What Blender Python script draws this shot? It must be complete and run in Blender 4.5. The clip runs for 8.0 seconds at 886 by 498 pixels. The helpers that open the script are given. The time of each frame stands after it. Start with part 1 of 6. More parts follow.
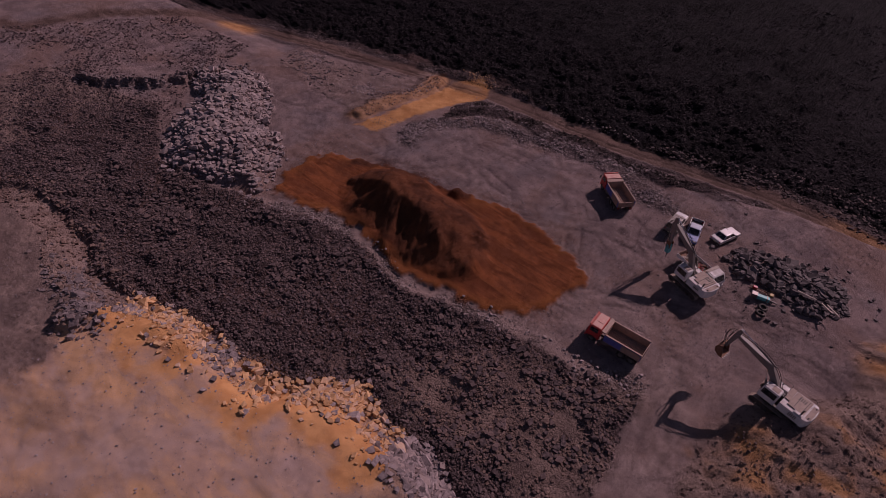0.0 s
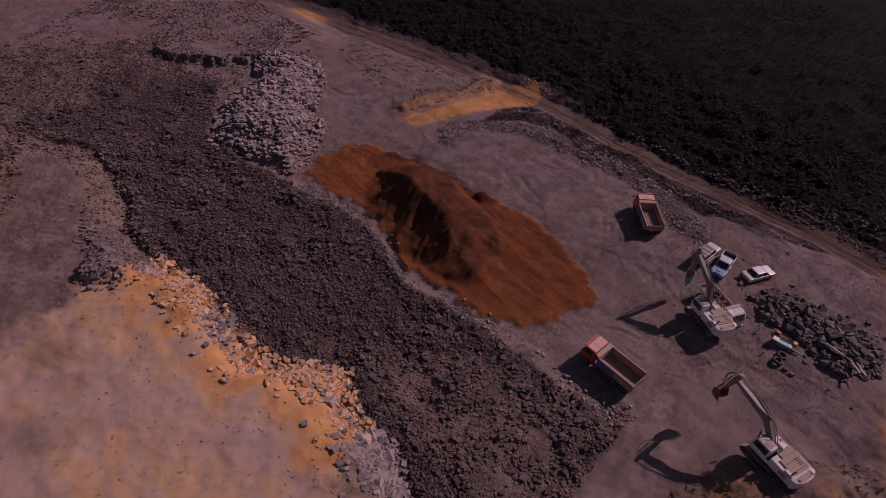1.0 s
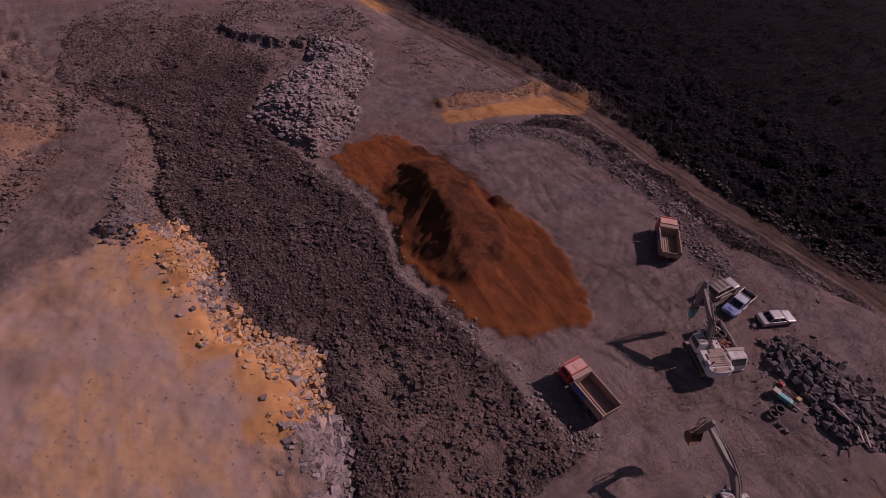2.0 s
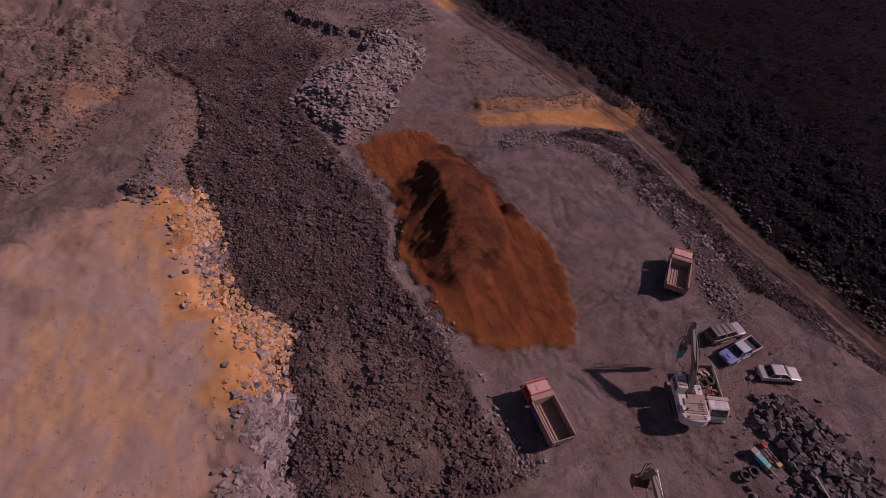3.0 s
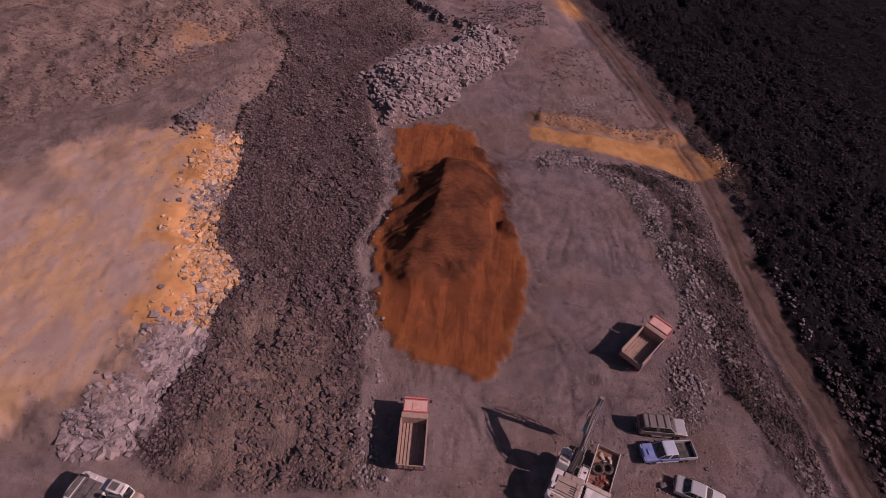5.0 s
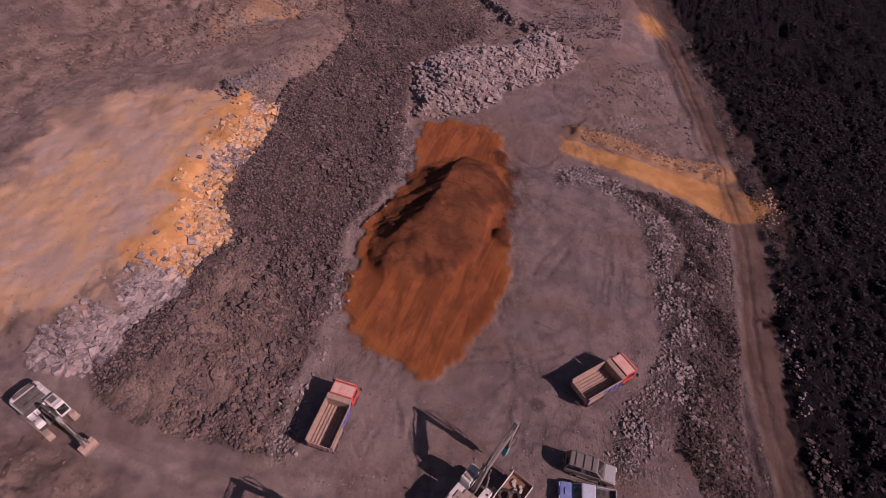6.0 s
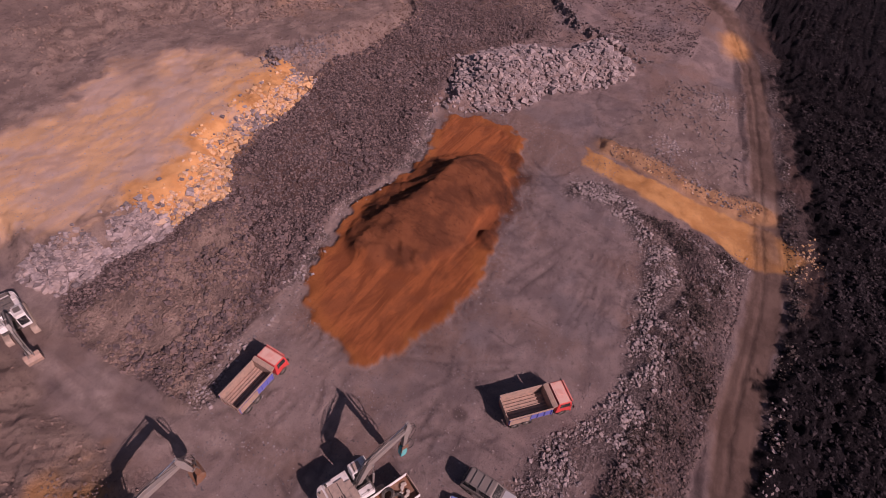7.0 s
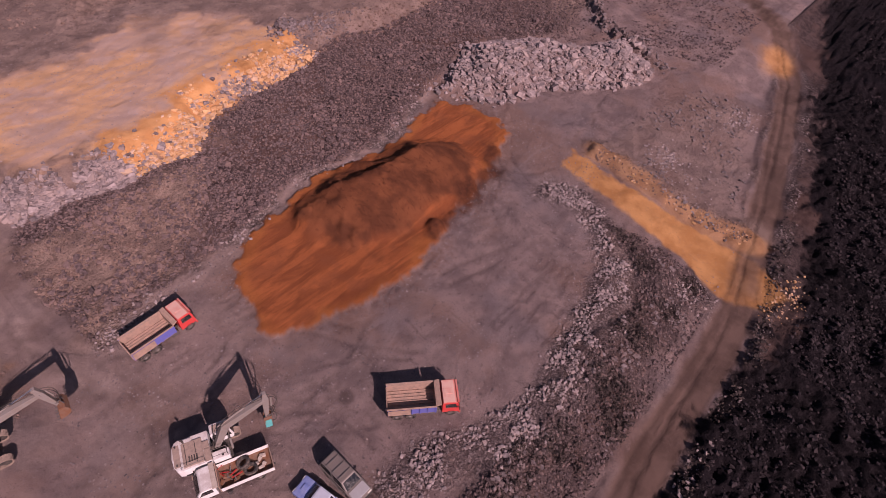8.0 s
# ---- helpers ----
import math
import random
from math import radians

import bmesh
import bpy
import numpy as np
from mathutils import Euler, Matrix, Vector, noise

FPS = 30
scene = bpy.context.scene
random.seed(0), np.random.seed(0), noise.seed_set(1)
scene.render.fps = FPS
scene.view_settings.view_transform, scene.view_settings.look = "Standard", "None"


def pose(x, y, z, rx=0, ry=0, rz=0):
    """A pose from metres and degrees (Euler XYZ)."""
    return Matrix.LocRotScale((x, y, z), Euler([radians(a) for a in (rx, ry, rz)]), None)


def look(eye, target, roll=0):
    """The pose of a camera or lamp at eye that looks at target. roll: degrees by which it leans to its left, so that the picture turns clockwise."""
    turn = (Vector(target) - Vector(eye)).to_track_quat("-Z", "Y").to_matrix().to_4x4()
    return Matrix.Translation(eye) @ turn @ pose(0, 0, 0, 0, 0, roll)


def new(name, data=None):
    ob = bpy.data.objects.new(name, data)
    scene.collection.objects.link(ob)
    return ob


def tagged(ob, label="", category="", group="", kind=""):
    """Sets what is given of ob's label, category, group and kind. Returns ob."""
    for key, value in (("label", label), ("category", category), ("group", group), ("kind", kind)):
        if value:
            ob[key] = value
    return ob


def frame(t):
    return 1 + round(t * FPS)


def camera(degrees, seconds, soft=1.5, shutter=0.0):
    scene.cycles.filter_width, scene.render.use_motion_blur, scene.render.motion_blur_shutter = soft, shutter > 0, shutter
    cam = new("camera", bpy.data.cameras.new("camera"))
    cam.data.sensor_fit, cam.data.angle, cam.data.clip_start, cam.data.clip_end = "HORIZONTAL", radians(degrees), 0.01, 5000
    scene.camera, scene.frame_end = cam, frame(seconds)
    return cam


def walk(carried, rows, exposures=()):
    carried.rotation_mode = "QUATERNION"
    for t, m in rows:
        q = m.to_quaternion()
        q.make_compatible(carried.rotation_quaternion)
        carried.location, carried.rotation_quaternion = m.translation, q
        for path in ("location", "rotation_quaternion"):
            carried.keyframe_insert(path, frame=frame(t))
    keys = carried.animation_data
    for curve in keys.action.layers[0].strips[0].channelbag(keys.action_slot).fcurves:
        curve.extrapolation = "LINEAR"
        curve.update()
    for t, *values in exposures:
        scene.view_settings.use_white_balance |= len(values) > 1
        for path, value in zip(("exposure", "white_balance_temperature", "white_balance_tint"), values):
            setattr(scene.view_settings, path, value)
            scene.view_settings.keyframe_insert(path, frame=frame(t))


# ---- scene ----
cam = camera(76.9, 8.0, soft=0.55)
PATH = [
    (0, (-0.033, -0.002, 50.032), (-0.921, 1.153, 48.662), 4.6),
    (0.5, (2.592, 2.54, 50.254), (1.619, 3.615, 48.877), 4.7),
    (1, (5.123, 5.448, 50.477), (4.06, 6.424, 49.091), 4.9),
    (1.5, (7.548, 8.914, 50.641), (6.41, 9.786, 49.246), 5.1),
    (1.7, (8.464, 10.509, 50.676), (7.3, 11.338, 49.277), 5.2),
    (2.8, (13.014, 20.654, 51.19), (11.724, 21.218, 49.769), 5.0),
    (3, (13.608, 22.689, 51.23), (12.298, 23.194, 49.807), 5.1),
    (3.5, (14.649, 28.044, 51.374), (13.294, 28.367, 49.939), 5.1),
    (4, (15.194, 33.441, 51.513), (13.822, 33.642, 50.072), 5.0),
    (4.5, (15.328, 39.207, 51.591), (13.952, 39.309, 50.143), 5.0),
    (4.7, (15.176, 41.639, 51.6), (13.802, 41.687, 50.147), 5.0),
    (5.8, (12.833, 55.677, 51.534), (11.508, 55.394, 50.062), 5.0),
    (6, (12.012, 58.226, 51.491), (10.708, 57.869, 50.017), 5.0),
    (6.5, (9.18, 64.541, 51.207), (7.951, 64.003, 49.724), 4.7),
    (7, (5.462, 70.723, 50.572), (4.303, 70.066, 49.081), 4.4),
    (7.5, (1.035, 76.689, 49.752), (-0.06, 75.943, 48.254), 4.2),
    (8, (-4.016, 82.442, 48.894), (-5.02, 81.593, 47.387), 4.0),
]
EXPOSURES = [(0.0, -0.98, 6760, 56), (1.5, -0.90, 6780, 55), (3.0, -0.79, 6820, 54), (4.5, -0.53, 6840, 52), (6.0, -0.23, 6880, 50), (8.0, 0.05, 6950, 49)]
walk(cam, [(t, look(eye, target, roll)) for t, eye, target, roll in PATH], EXPOSURES)

# ---- light ----
SUN_AZ, SUN_EL = 11.0, 38.5
world = bpy.data.worlds.new("world")
scene.world = world
world.use_nodes = True
wn = world.node_tree.nodes
sky = wn.new("ShaderNodeTexSky")
sky.sky_type, sky.sun_disc = "NISHITA", False
sky.sun_elevation, sky.sun_rotation = radians(SUN_EL), radians(SUN_AZ)
wn["Background"].inputs["Strength"].default_value = 0.05
world.node_tree.links.new(sky.outputs[0], wn["Background"].inputs["Color"])
sun = new("sun", bpy.data.lights.new("sun", "SUN"))
sun.data.energy, sun.data.angle, sun.data.color = 4.4, radians(0.6), (1.0, 0.93, 0.86)
SUN_DIR = Vector((math.sin(radians(SUN_AZ)) * math.cos(radians(SUN_EL)), math.cos(radians(SUN_AZ)) * math.cos(radians(SUN_EL)), math.sin(radians(SUN_EL))))
sun.matrix_world = look(SUN_DIR * 80 + Vector((-30, 45, 0)), (-30, 45, 0))


# ---- materials ----
def node_material(name):
    m = bpy.data.materials.new(name)
    m.use_nodes = True
    return m, m.node_tree, m.node_tree.nodes["Principled BSDF"]


def sock(tree, value):
    """A socket from a number, a colour or a socket."""
    if isinstance(value, bpy.types.NodeSocket):
        return value
    if isinstance(value, (int, float)):
        n = tree.nodes.new("ShaderNodeValue")
        n.outputs[0].default_value = value
        return n.outputs[0]
    n = tree.nodes.new("ShaderNodeRGB")
    n.outputs[0].default_value = (*value, 1.0)
    return n.outputs[0]


def mix(tree, fac, a, b, blend="MIX"):
    n = tree.nodes.new("ShaderNodeMix")
    n.data_type, n.blend_type, n.clamp_factor = "RGBA", blend, True
    tree.links.new(sock(tree, fac), n.inputs["Factor"])
    tree.links.new(sock(tree, a), n.inputs[6])
    tree.links.new(sock(tree, b), n.inputs[7])
    return n.outputs[2]


def calc(tree, op, a, b=0.0):
    n = tree.nodes.new("ShaderNodeMath")
    n.operation = op
    tree.links.new(sock(tree, a), n.inputs[0])
    tree.links.new(sock(tree, b), n.inputs[1])
    return n.outputs[0]


def ramp(tree, value, lo, hi, a=0.0, b=1.0):
    n = tree.nodes.new("ShaderNodeMapRange")
    n.interpolation_type = "SMOOTHSTEP"
    tree.links.new(sock(tree, value), n.inputs[0])
    for i, v in enumerate((lo, hi, a, b)):
        n.inputs[i + 1].default_value = v
    return n.outputs[0]


def place(tree, stretch=(1, 1, 1), turn=0.0):
    c = tree.nodes.new("ShaderNodeTexCoord")
    n = tree.nodes.new("ShaderNodeMapping")
    n.inputs["Scale"].default_value = stretch
    n.inputs["Rotation"].default_value = (0, 0, radians(turn))
    tree.links.new(c.outputs["Object"], n.inputs["Vector"])
    return n.outputs[0]


def grain(tree, size, detail=4.0, rough=0.55, at=None, warp=0.0):
    """Noise whose blobs are about size metres across."""
    n = tree.nodes.new("ShaderNodeTexNoise")
    n.inputs["Scale"].default_value, n.inputs["Detail"].default_value = 1.0 / size, detail
    n.inputs["Roughness"].default_value, n.inputs["Distortion"].default_value = rough, warp
    tree.links.new(at or place(tree), n.inputs["Vector"])
    return n.outputs["Fac"]


def attr(tree, name):
    n = tree.nodes.new("ShaderNodeAttribute")
    n.attribute_name = name
    return n.outputs["Fac"]


def bump(tree, bsdf, height, distance, strength=1.0):
    n = tree.nodes.new("ShaderNodeBump")
    n.inputs["Distance"].default_value, n.inputs["Strength"].default_value = distance, strength
    tree.links.new(sock(tree, height), n.inputs["Height"])
    tree.links.new(n.outputs[0], bsdf.inputs["Normal"])


def out(tree, bsdf, colour, rough=0.9, spec=0.2, metal=0.0):
    tree.links.new(sock(tree, colour), bsdf.inputs["Base Color"])
    tree.links.new(sock(tree, rough), bsdf.inputs["Roughness"])
    bsdf.inputs["Specular IOR Level"].default_value, bsdf.inputs["Metallic"].default_value = spec, metal


def ground_material():
    m, t, b = node_material("quarry ground")
    big, mid, small, fine = grain(t, 14, 5), grain(t, 3.0, 6), grain(t, 0.7, 6, 0.7), grain(t, 0.2, 5, 0.8)
    tiny = grain(t, 0.09, 3, 0.7)
    chips = t.nodes.new("ShaderNodeTexVoronoi")
    chips.inputs["Scale"].default_value = 2.3
    t.links.new(place(t), chips.inputs["Vector"])
    chip = ramp(t, chips.outputs["Distance"], 0.06, 0.17, 1, 0)
    chip = calc(t, "MULTIPLY", chip, ramp(t, mid, 0.42, 0.62))
    scuff = grain(t, 1.0, 6, 0.7, place(t, (1.0, 0.10, 1), 25), 0.8)
    yard = mix(t, ramp(t, mid, 0.38, 0.62), (0.190, 0.136, 0.130), (0.285, 0.204, 0.188))
    yard = mix(t, ramp(t, big, 0.46, 0.60, 0, 0.8), yard, (0.240, 0.150, 0.122))
    smear = grain(t, 3.5, 5, 0.6, place(t, (0.5, 1.3, 1), -30), 1.5)
    yard = mix(t, calc(t, "MULTIPLY", attr(t, "z_halo"), ramp(t, small, 0.4, 0.62)), yard, (0.185, 0.085, 0.052))
    yard = mix(t, ramp(t, smear, 0.54, 0.70, 0, 0.55), yard, (0.315, 0.235, 0.217))
    yard = mix(t, ramp(t, grain(t, 8, 4), 0.52, 0.66, 0, 0.5), yard, (0.205, 0.165, 0.170))
    yard = mix(t, ramp(t, scuff, 0.58, 0.68, 0, 0.32), yard, (0.08, 0.058, 0.058))
    yard = mix(t, ramp(t, small, 0.56, 0.66, 0, 0.45), yard, (0.075, 0.056, 0.056))
    yard = mix(t, ramp(t, fine, 0.55, 0.66, 0, 0.65), yard, (0.275, 0.215, 0.205))
    yard = mix(t, ramp(t, tiny, 0.56, 0.66, 0, 0.75), yard, (0.085, 0.063, 0.062))
    yard = mix(t, calc(t, "MULTIPLY", chip, 0.65), yard, (0.34, 0.275, 0.262))
    road = mix(t, ramp(t, mid, 0.36, 0.64), (0.112, 0.068, 0.053), (0.170, 0.106, 0.083))
    road = mix(t, ramp(t, fine, 0.55, 0.7, 0, 0.4), road, (0.20, 0.145, 0.128))
    col = mix(t, attr(t, "z_road"), yard, road)
    col = mix(t, attr(t, "z_dust"), col, mix(t, ramp(t, small, 0.38, 0.64), (0.305, 0.220, 0.193), (0.410, 0.302, 0.268)))
    bank = mix(t, ramp(t, small, 0.38, 0.64), (0.050, 0.034, 0.034), (0.130, 0.090, 0.085))
    bank = mix(t, ramp(t, fine, 0.48, 0.62, 0, 0.7), bank, (0.034, 0.024, 0.025))
    bank = mix(t, ramp(t, tiny, 0.58, 0.68, 0, 0.5), bank, (0.20, 0.145, 0.138))
    bank = mix(t, ramp(t, big, 0.5, 0.62, 0, 0.7), bank, (0.115, 0.066, 0.055))
    bank = mix(t, ramp(t, grain(t, 4.5, 5, 0.6, None, 0.8), 0.50, 0.64, 0, 0.6), bank, (0.150, 0.092, 0.078))
    col = mix(t, attr(t, "z_bank"), col, bank)
    cell = t.nodes.new("ShaderNodeTexVoronoi")
    cell.inputs["Scale"].default_value = 3.2
    wobble = t.nodes.new("ShaderNodeVectorMath")
    wobble.operation = "ADD"
    t.links.new(place(t), wobble.inputs[0])
    shift = t.nodes.new("ShaderNodeTexNoise")
    shift.inputs["Scale"].default_value = 2.0
    t.links.new(place(t), shift.inputs["Vector"])
    t.links.new(shift.outputs["Color"], wobble.inputs[1])
    t.links.new(wobble.outputs[0], cell.inputs["Vector"])
    tone = t.nodes.new("ShaderNodeSeparateColor")
    t.links.new(cell.outputs["Color"], tone.inputs[0])
    stones = mix(t, tone.outputs[0], (0.135, 0.105, 0.104), (0.42, 0.335, 0.318))
    stones = mix(t, ramp(t, tone.outputs[1], 0.6, 0.9, 0, 0.6), stones, (0.24, 0.155, 0.125))
    # shade in the gaps between stones, painted as near-black cell borders
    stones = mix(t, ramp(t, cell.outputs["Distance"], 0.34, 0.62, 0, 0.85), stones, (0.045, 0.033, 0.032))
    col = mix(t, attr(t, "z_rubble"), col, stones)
    brown = mix(t, ramp(t, mid, 0.38, 0.62), (0.240, 0.164, 0.138), (0.360, 0.252, 0.206))
    brown = mix(t, ramp(t, big, 0.5, 0.64, 0, 0.6), brown, (0.205, 0.145, 0.130))
    brown = mix(t, ramp(t, small, 0.54, 0.66, 0, 0.55), brown, (0.085, 0.058, 0.052))
    brown = mix(t, ramp(t, tiny, 0.56, 0.66, 0, 0.5), brown, (0.10, 0.066, 0.055))
    brown = mix(t, ramp(t, fine, 0.55, 0.66, 0, 0.5), brown, (0.28, 0.20, 0.17))
    col = mix(t, attr(t, "z_brown"), col, brown)
    streak = grain(t, 3.6, 7, 0.68, place(t, (0.28, 1.0, 1), -14), 1.2)
    pale = mix(t, ramp(t, streak, 0.38, 0.60), (0.400, 0.257, 0.193), (0.515, 0.298, 0.162))
    smudge = grain(t, 0.9, 6, 0.7, place(t, (0.4, 1.0, 1), -14), 0.8)
    pale = mix(t, ramp(t, smudge, 0.54, 0.66, 0, 0.4), pale, (0.56, 0.345, 0.20))
    pale = mix(t, ramp(t, mid, 0.52, 0.64, 0, 0.55), pale, (0.420, 0.300, 0.258))
    pale = mix(t, ramp(t, small, 0.54, 0.68, 0, 0.4), pale, (0.30, 0.20, 0.17))
    pale = mix(t, ramp(t, big, 0.52, 0.64, 0, 0.6), pale, (0.360, 0.262, 0.232))
    pale = mix(t, ramp(t, tiny, 0.56, 0.68, 0, 0.45), pale, (0.27, 0.18, 0.15))
    pale = mix(t, ramp(t, fine, 0.56, 0.68, 0, 0.45), pale, (0.60, 0.42, 0.31))
    col = mix(t, attr(t, "z_pale"), col, pale)
    orange = mix(t, ramp(t, mid, 0.36, 0.64), (0.47, 0.215, 0.080), (0.61, 0.305, 0.122))
    orange = mix(t, ramp(t, small, 0.54, 0.66, 0, 0.45), orange, (0.40, 0.205, 0.105))
    orange = mix(t, ramp(t, fine, 0.55, 0.7, 0, 0.4), orange, (0.58, 0.36, 0.21))
    col = mix(t, attr(t, "z_orange"), col, orange)
    fan = grain(t, 2.0, 6, 0.65, place(t, (0.22, 1.6, 1), 35), 0.9)
    sand = mix(t, ramp(t, fan, 0.40, 0.62), (0.205, 0.062, 0.025), (0.330, 0.102, 0.037))
    sand = mix(t, ramp(t, mid, 0.5, 0.66, 0, 0.5), sand, (0.185, 0.062, 0.030))
    sand = mix(t, attr(t, "z_thin"), sand, mix(t, ramp(t, mid, 0.4, 0.6), (0.29, 0.098, 0.030), (0.36, 0.125, 0.038)))
    sand = mix(t, ramp(t, fine, 0.54, 0.66, 0, 0.5), sand, (0.13, 0.038, 0.016))
    sand = mix(t, ramp(t, tiny, 0.60, 0.70, 0, 0.4), sand, (0.34, 0.125, 0.052))
    col = mix(t, attr(t, "z_sand"), col, sand)
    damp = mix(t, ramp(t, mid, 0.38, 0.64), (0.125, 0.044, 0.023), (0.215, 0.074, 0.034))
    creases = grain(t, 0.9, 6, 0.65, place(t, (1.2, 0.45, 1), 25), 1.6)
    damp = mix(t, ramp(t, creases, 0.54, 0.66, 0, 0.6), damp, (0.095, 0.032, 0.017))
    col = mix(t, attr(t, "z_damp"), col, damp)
    col = mix(t, calc(t, "MULTIPLY", attr(t, "z_wet"), 0.85), col, mix(t, ramp(t, small, 0.4, 0.62), (0.060, 0.022, 0.014), (0.105, 0.037, 0.020)))
    field = mix(t, ramp(t, small, 0.40, 0.64), (0.0075, 0.0057, 0.0072), (0.025, 0.0185, 0.0212))
    field = mix(t, ramp(t, big, 0.48, 0.64, 0, 0.5), field, (0.022, 0.0163, 0.0200))
    field = mix(t, ramp(t, fine, 0.56, 0.7, 0, 0.3), field, (0.034, 0.025, 0.024))
    col = mix(t, attr(t, "z_field"), col, field)
    ruts = mix(t, 0.55, col, (0.028, 0.018, 0.017))
    col = mix(t, attr(t, "z_rut"), col, ruts)
    out(t, b, col, 0.95, 0.1)
    t.links.new(calc(t, "MAXIMUM", calc(t, "MULTIPLY", attr(t, "z_sand"), 0.6), calc(t, "MAXIMUM", calc(t, "MULTIPLY", attr(t, "z_bank"), 0.5), calc(t, "MULTIPLY", attr(t, "z_loose"), 0.6))), b.inputs["Diffuse Roughness"])
    lumps = calc(t, "ADD", calc(t, "MULTIPLY", small, 0.5), calc(t, "MULTIPLY", fine, 0.42))
    loose = calc(t, "MAXIMUM", calc(t, "MAXIMUM", attr(t, "z_bank"), attr(t, "z_field")), calc(t, "MULTIPLY", attr(t, "z_brown"), 0.6))
    ridge = calc(t, "ABSOLUTE", calc(t, "SUBTRACT", grain(t, 0.5, 5, 0.7, None, 0.6), 0.5))
    lumps = calc(t, "SUBTRACT", lumps, calc(t, "MULTIPLY", ridge, 0.55))
    lumps = calc(t, "ADD", lumps, calc(t, "MULTIPLY", scuff, 0.35))
    lumps = calc(t, "MULTIPLY", calc(t, "ADD", lumps, calc(t, "MULTIPLY", chip, 0.05)), calc(t, "ADD", 0.40, calc(t, "MULTIPLY", loose, 0.8)))
    pebbly = calc(t, "MAXIMUM", attr(t, "z_rubble"), calc(t, "MULTIPLY", attr(t, "z_bank"), 0.35))
    lumps = calc(t, "SUBTRACT", lumps, calc(t, "MULTIPLY", calc(t, "MULTIPLY", cell.outputs["Distance"], pebbly), 0.7))
    fold = calc(t, "MULTIPLY", calc(t, "ABSOLUTE", calc(t, "SUBTRACT", creases, 0.5)), calc(t, "MULTIPLY", attr(t, "z_damp"), 1.6))
    lumps = calc(t, "ADD", calc(t, "MULTIPLY", lumps, calc(t, "SUBTRACT", 1.0, calc(t, "MULTIPLY", attr(t, "z_sand"), 0.45))), fold)
    grit = calc(t, "MULTIPLY", calc(t, "ADD", tiny, grain(t, 0.045, 2, 0.6)), 0.10)
    relief = calc(t, "MULTIPLY", calc(t, "ADD", lumps, grit), calc(t, "SUBTRACT", 1.0, calc(t, "MULTIPLY", attr(t, "z_pale"), 0.75)))
    bump(t, b, relief, 0.7, 1.0)
    return m


def stone_material(name, dark, light, tint, size=0.5, rough=0.9, powder=0.0):
    """Broken rock: each block its own tone, with dust and stains."""
    m, t, b = node_material(name)
    info = t.nodes.new("ShaderNodeObjectInfo")
    isle = t.nodes.new("ShaderNodeNewGeometry")
    pick = calc(t, "FRACT", calc(t, "ADD", info.outputs["Random"], isle.outputs["Random Per Island"]))
    n = grain(t, size, 5, 0.6)
    col = mix(t, ramp(t, n, 0.3, 0.72), dark, light)
    col = mix(t, ramp(t, pick, 0.55, 1.0, 0, 0.7), col, tint)
    col = mix(t, ramp(t, pick, 0.0, 0.35, 0.45, 0), col, tuple(v * 0.45 for v in dark))
    out(t, b, col, rough, 0.2)
    b.inputs["Diffuse Roughness"].default_value = powder
    bump(t, b, grain(t, size * 0.3, 4, 0.7), 0.06, 0.7)
    return m


def paint(name, colour, dust=(0.24, 0.18, 0.15), amount=0.45, rough=0.45, metal=0.0):
    """Painted sheet metal with dust and scratches."""
    m, t, b = node_material(name)
    wear, speck = grain(t, 0.8, 6, 0.65), grain(t, 0.06, 3, 0.6)
    geo = t.nodes.new("ShaderNodeNewGeometry")
    xyz = t.nodes.new("ShaderNodeSeparateXYZ")
    t.links.new(geo.outputs["Normal"], xyz.inputs[0])
    settled = calc(t, "MULTIPLY", ramp(t, wear, 0.32, 0.62, 0.3, 1.0), ramp(t, xyz.outputs["Z"], 0.1, 0.95, 0.22, 1.0))
    fac = calc(t, "MULTIPLY", settled, amount)
    col = mix(t, ramp(t, speck, 0.3, 0.7, 0, 0.25), colour, tuple(v * 0.72 for v in colour))
    col = mix(t, fac, col, dust)
    out(t, b, col, calc(t, "ADD", rough, calc(t, "MULTIPLY", fac, 0.5)), 0.4, metal)
    bump(t, b, grain(t, 0.3, 3), 0.004, 0.4)
    return m


GROUND = ground_material()
PALE_ROCK = stone_material("pale basalt", (0.200, 0.158, 0.156), (0.40, 0.318, 0.305), (0.34, 0.255, 0.228), 0.5)
GREY_ROCK = stone_material("grey basalt chips", (0.12, 0.093, 0.094), (0.27, 0.217, 0.213), (0.19, 0.135, 0.122), 0.4)
DARK_ROCK = stone_material("dark basalt", (0.060, 0.048, 0.050), (0.165, 0.133, 0.130), (0.21, 0.175, 0.168), 0.5)
ORANGE_ROCK = stone_material("ochre stained rock", (0.50, 0.265, 0.122), (0.70, 0.430, 0.235), (0.54, 0.39, 0.31), 0.7)
CLOD = stone_material("dark earth clods", (0.060, 0.042, 0.042), (0.185, 0.132, 0.128), (0.225, 0.148, 0.130), 0.3, powder=0.5)
BROWN_CLOD = stone_material("brown earth clods", (0.140, 0.088, 0.072), (0.250, 0.165, 0.134), (0.28, 0.19, 0.155), 0.4, powder=0.4)
DRY_SCRUB = stone_material("dry grey scrub", (0.030, 0.023, 0.022), (0.080, 0.060, 0.054), (0.10, 0.070, 0.058), 0.3)
SCRUB = stone_material("dark scrub", (0.014, 0.0105, 0.0132), (0.045, 0.0335, 0.0365), (0.065, 0.048, 0.049), 0.3)
RED = paint("red cab paint", (0.66, 0.03, 0.03), dust=(0.50, 0.25, 0.20), amount=0.85)
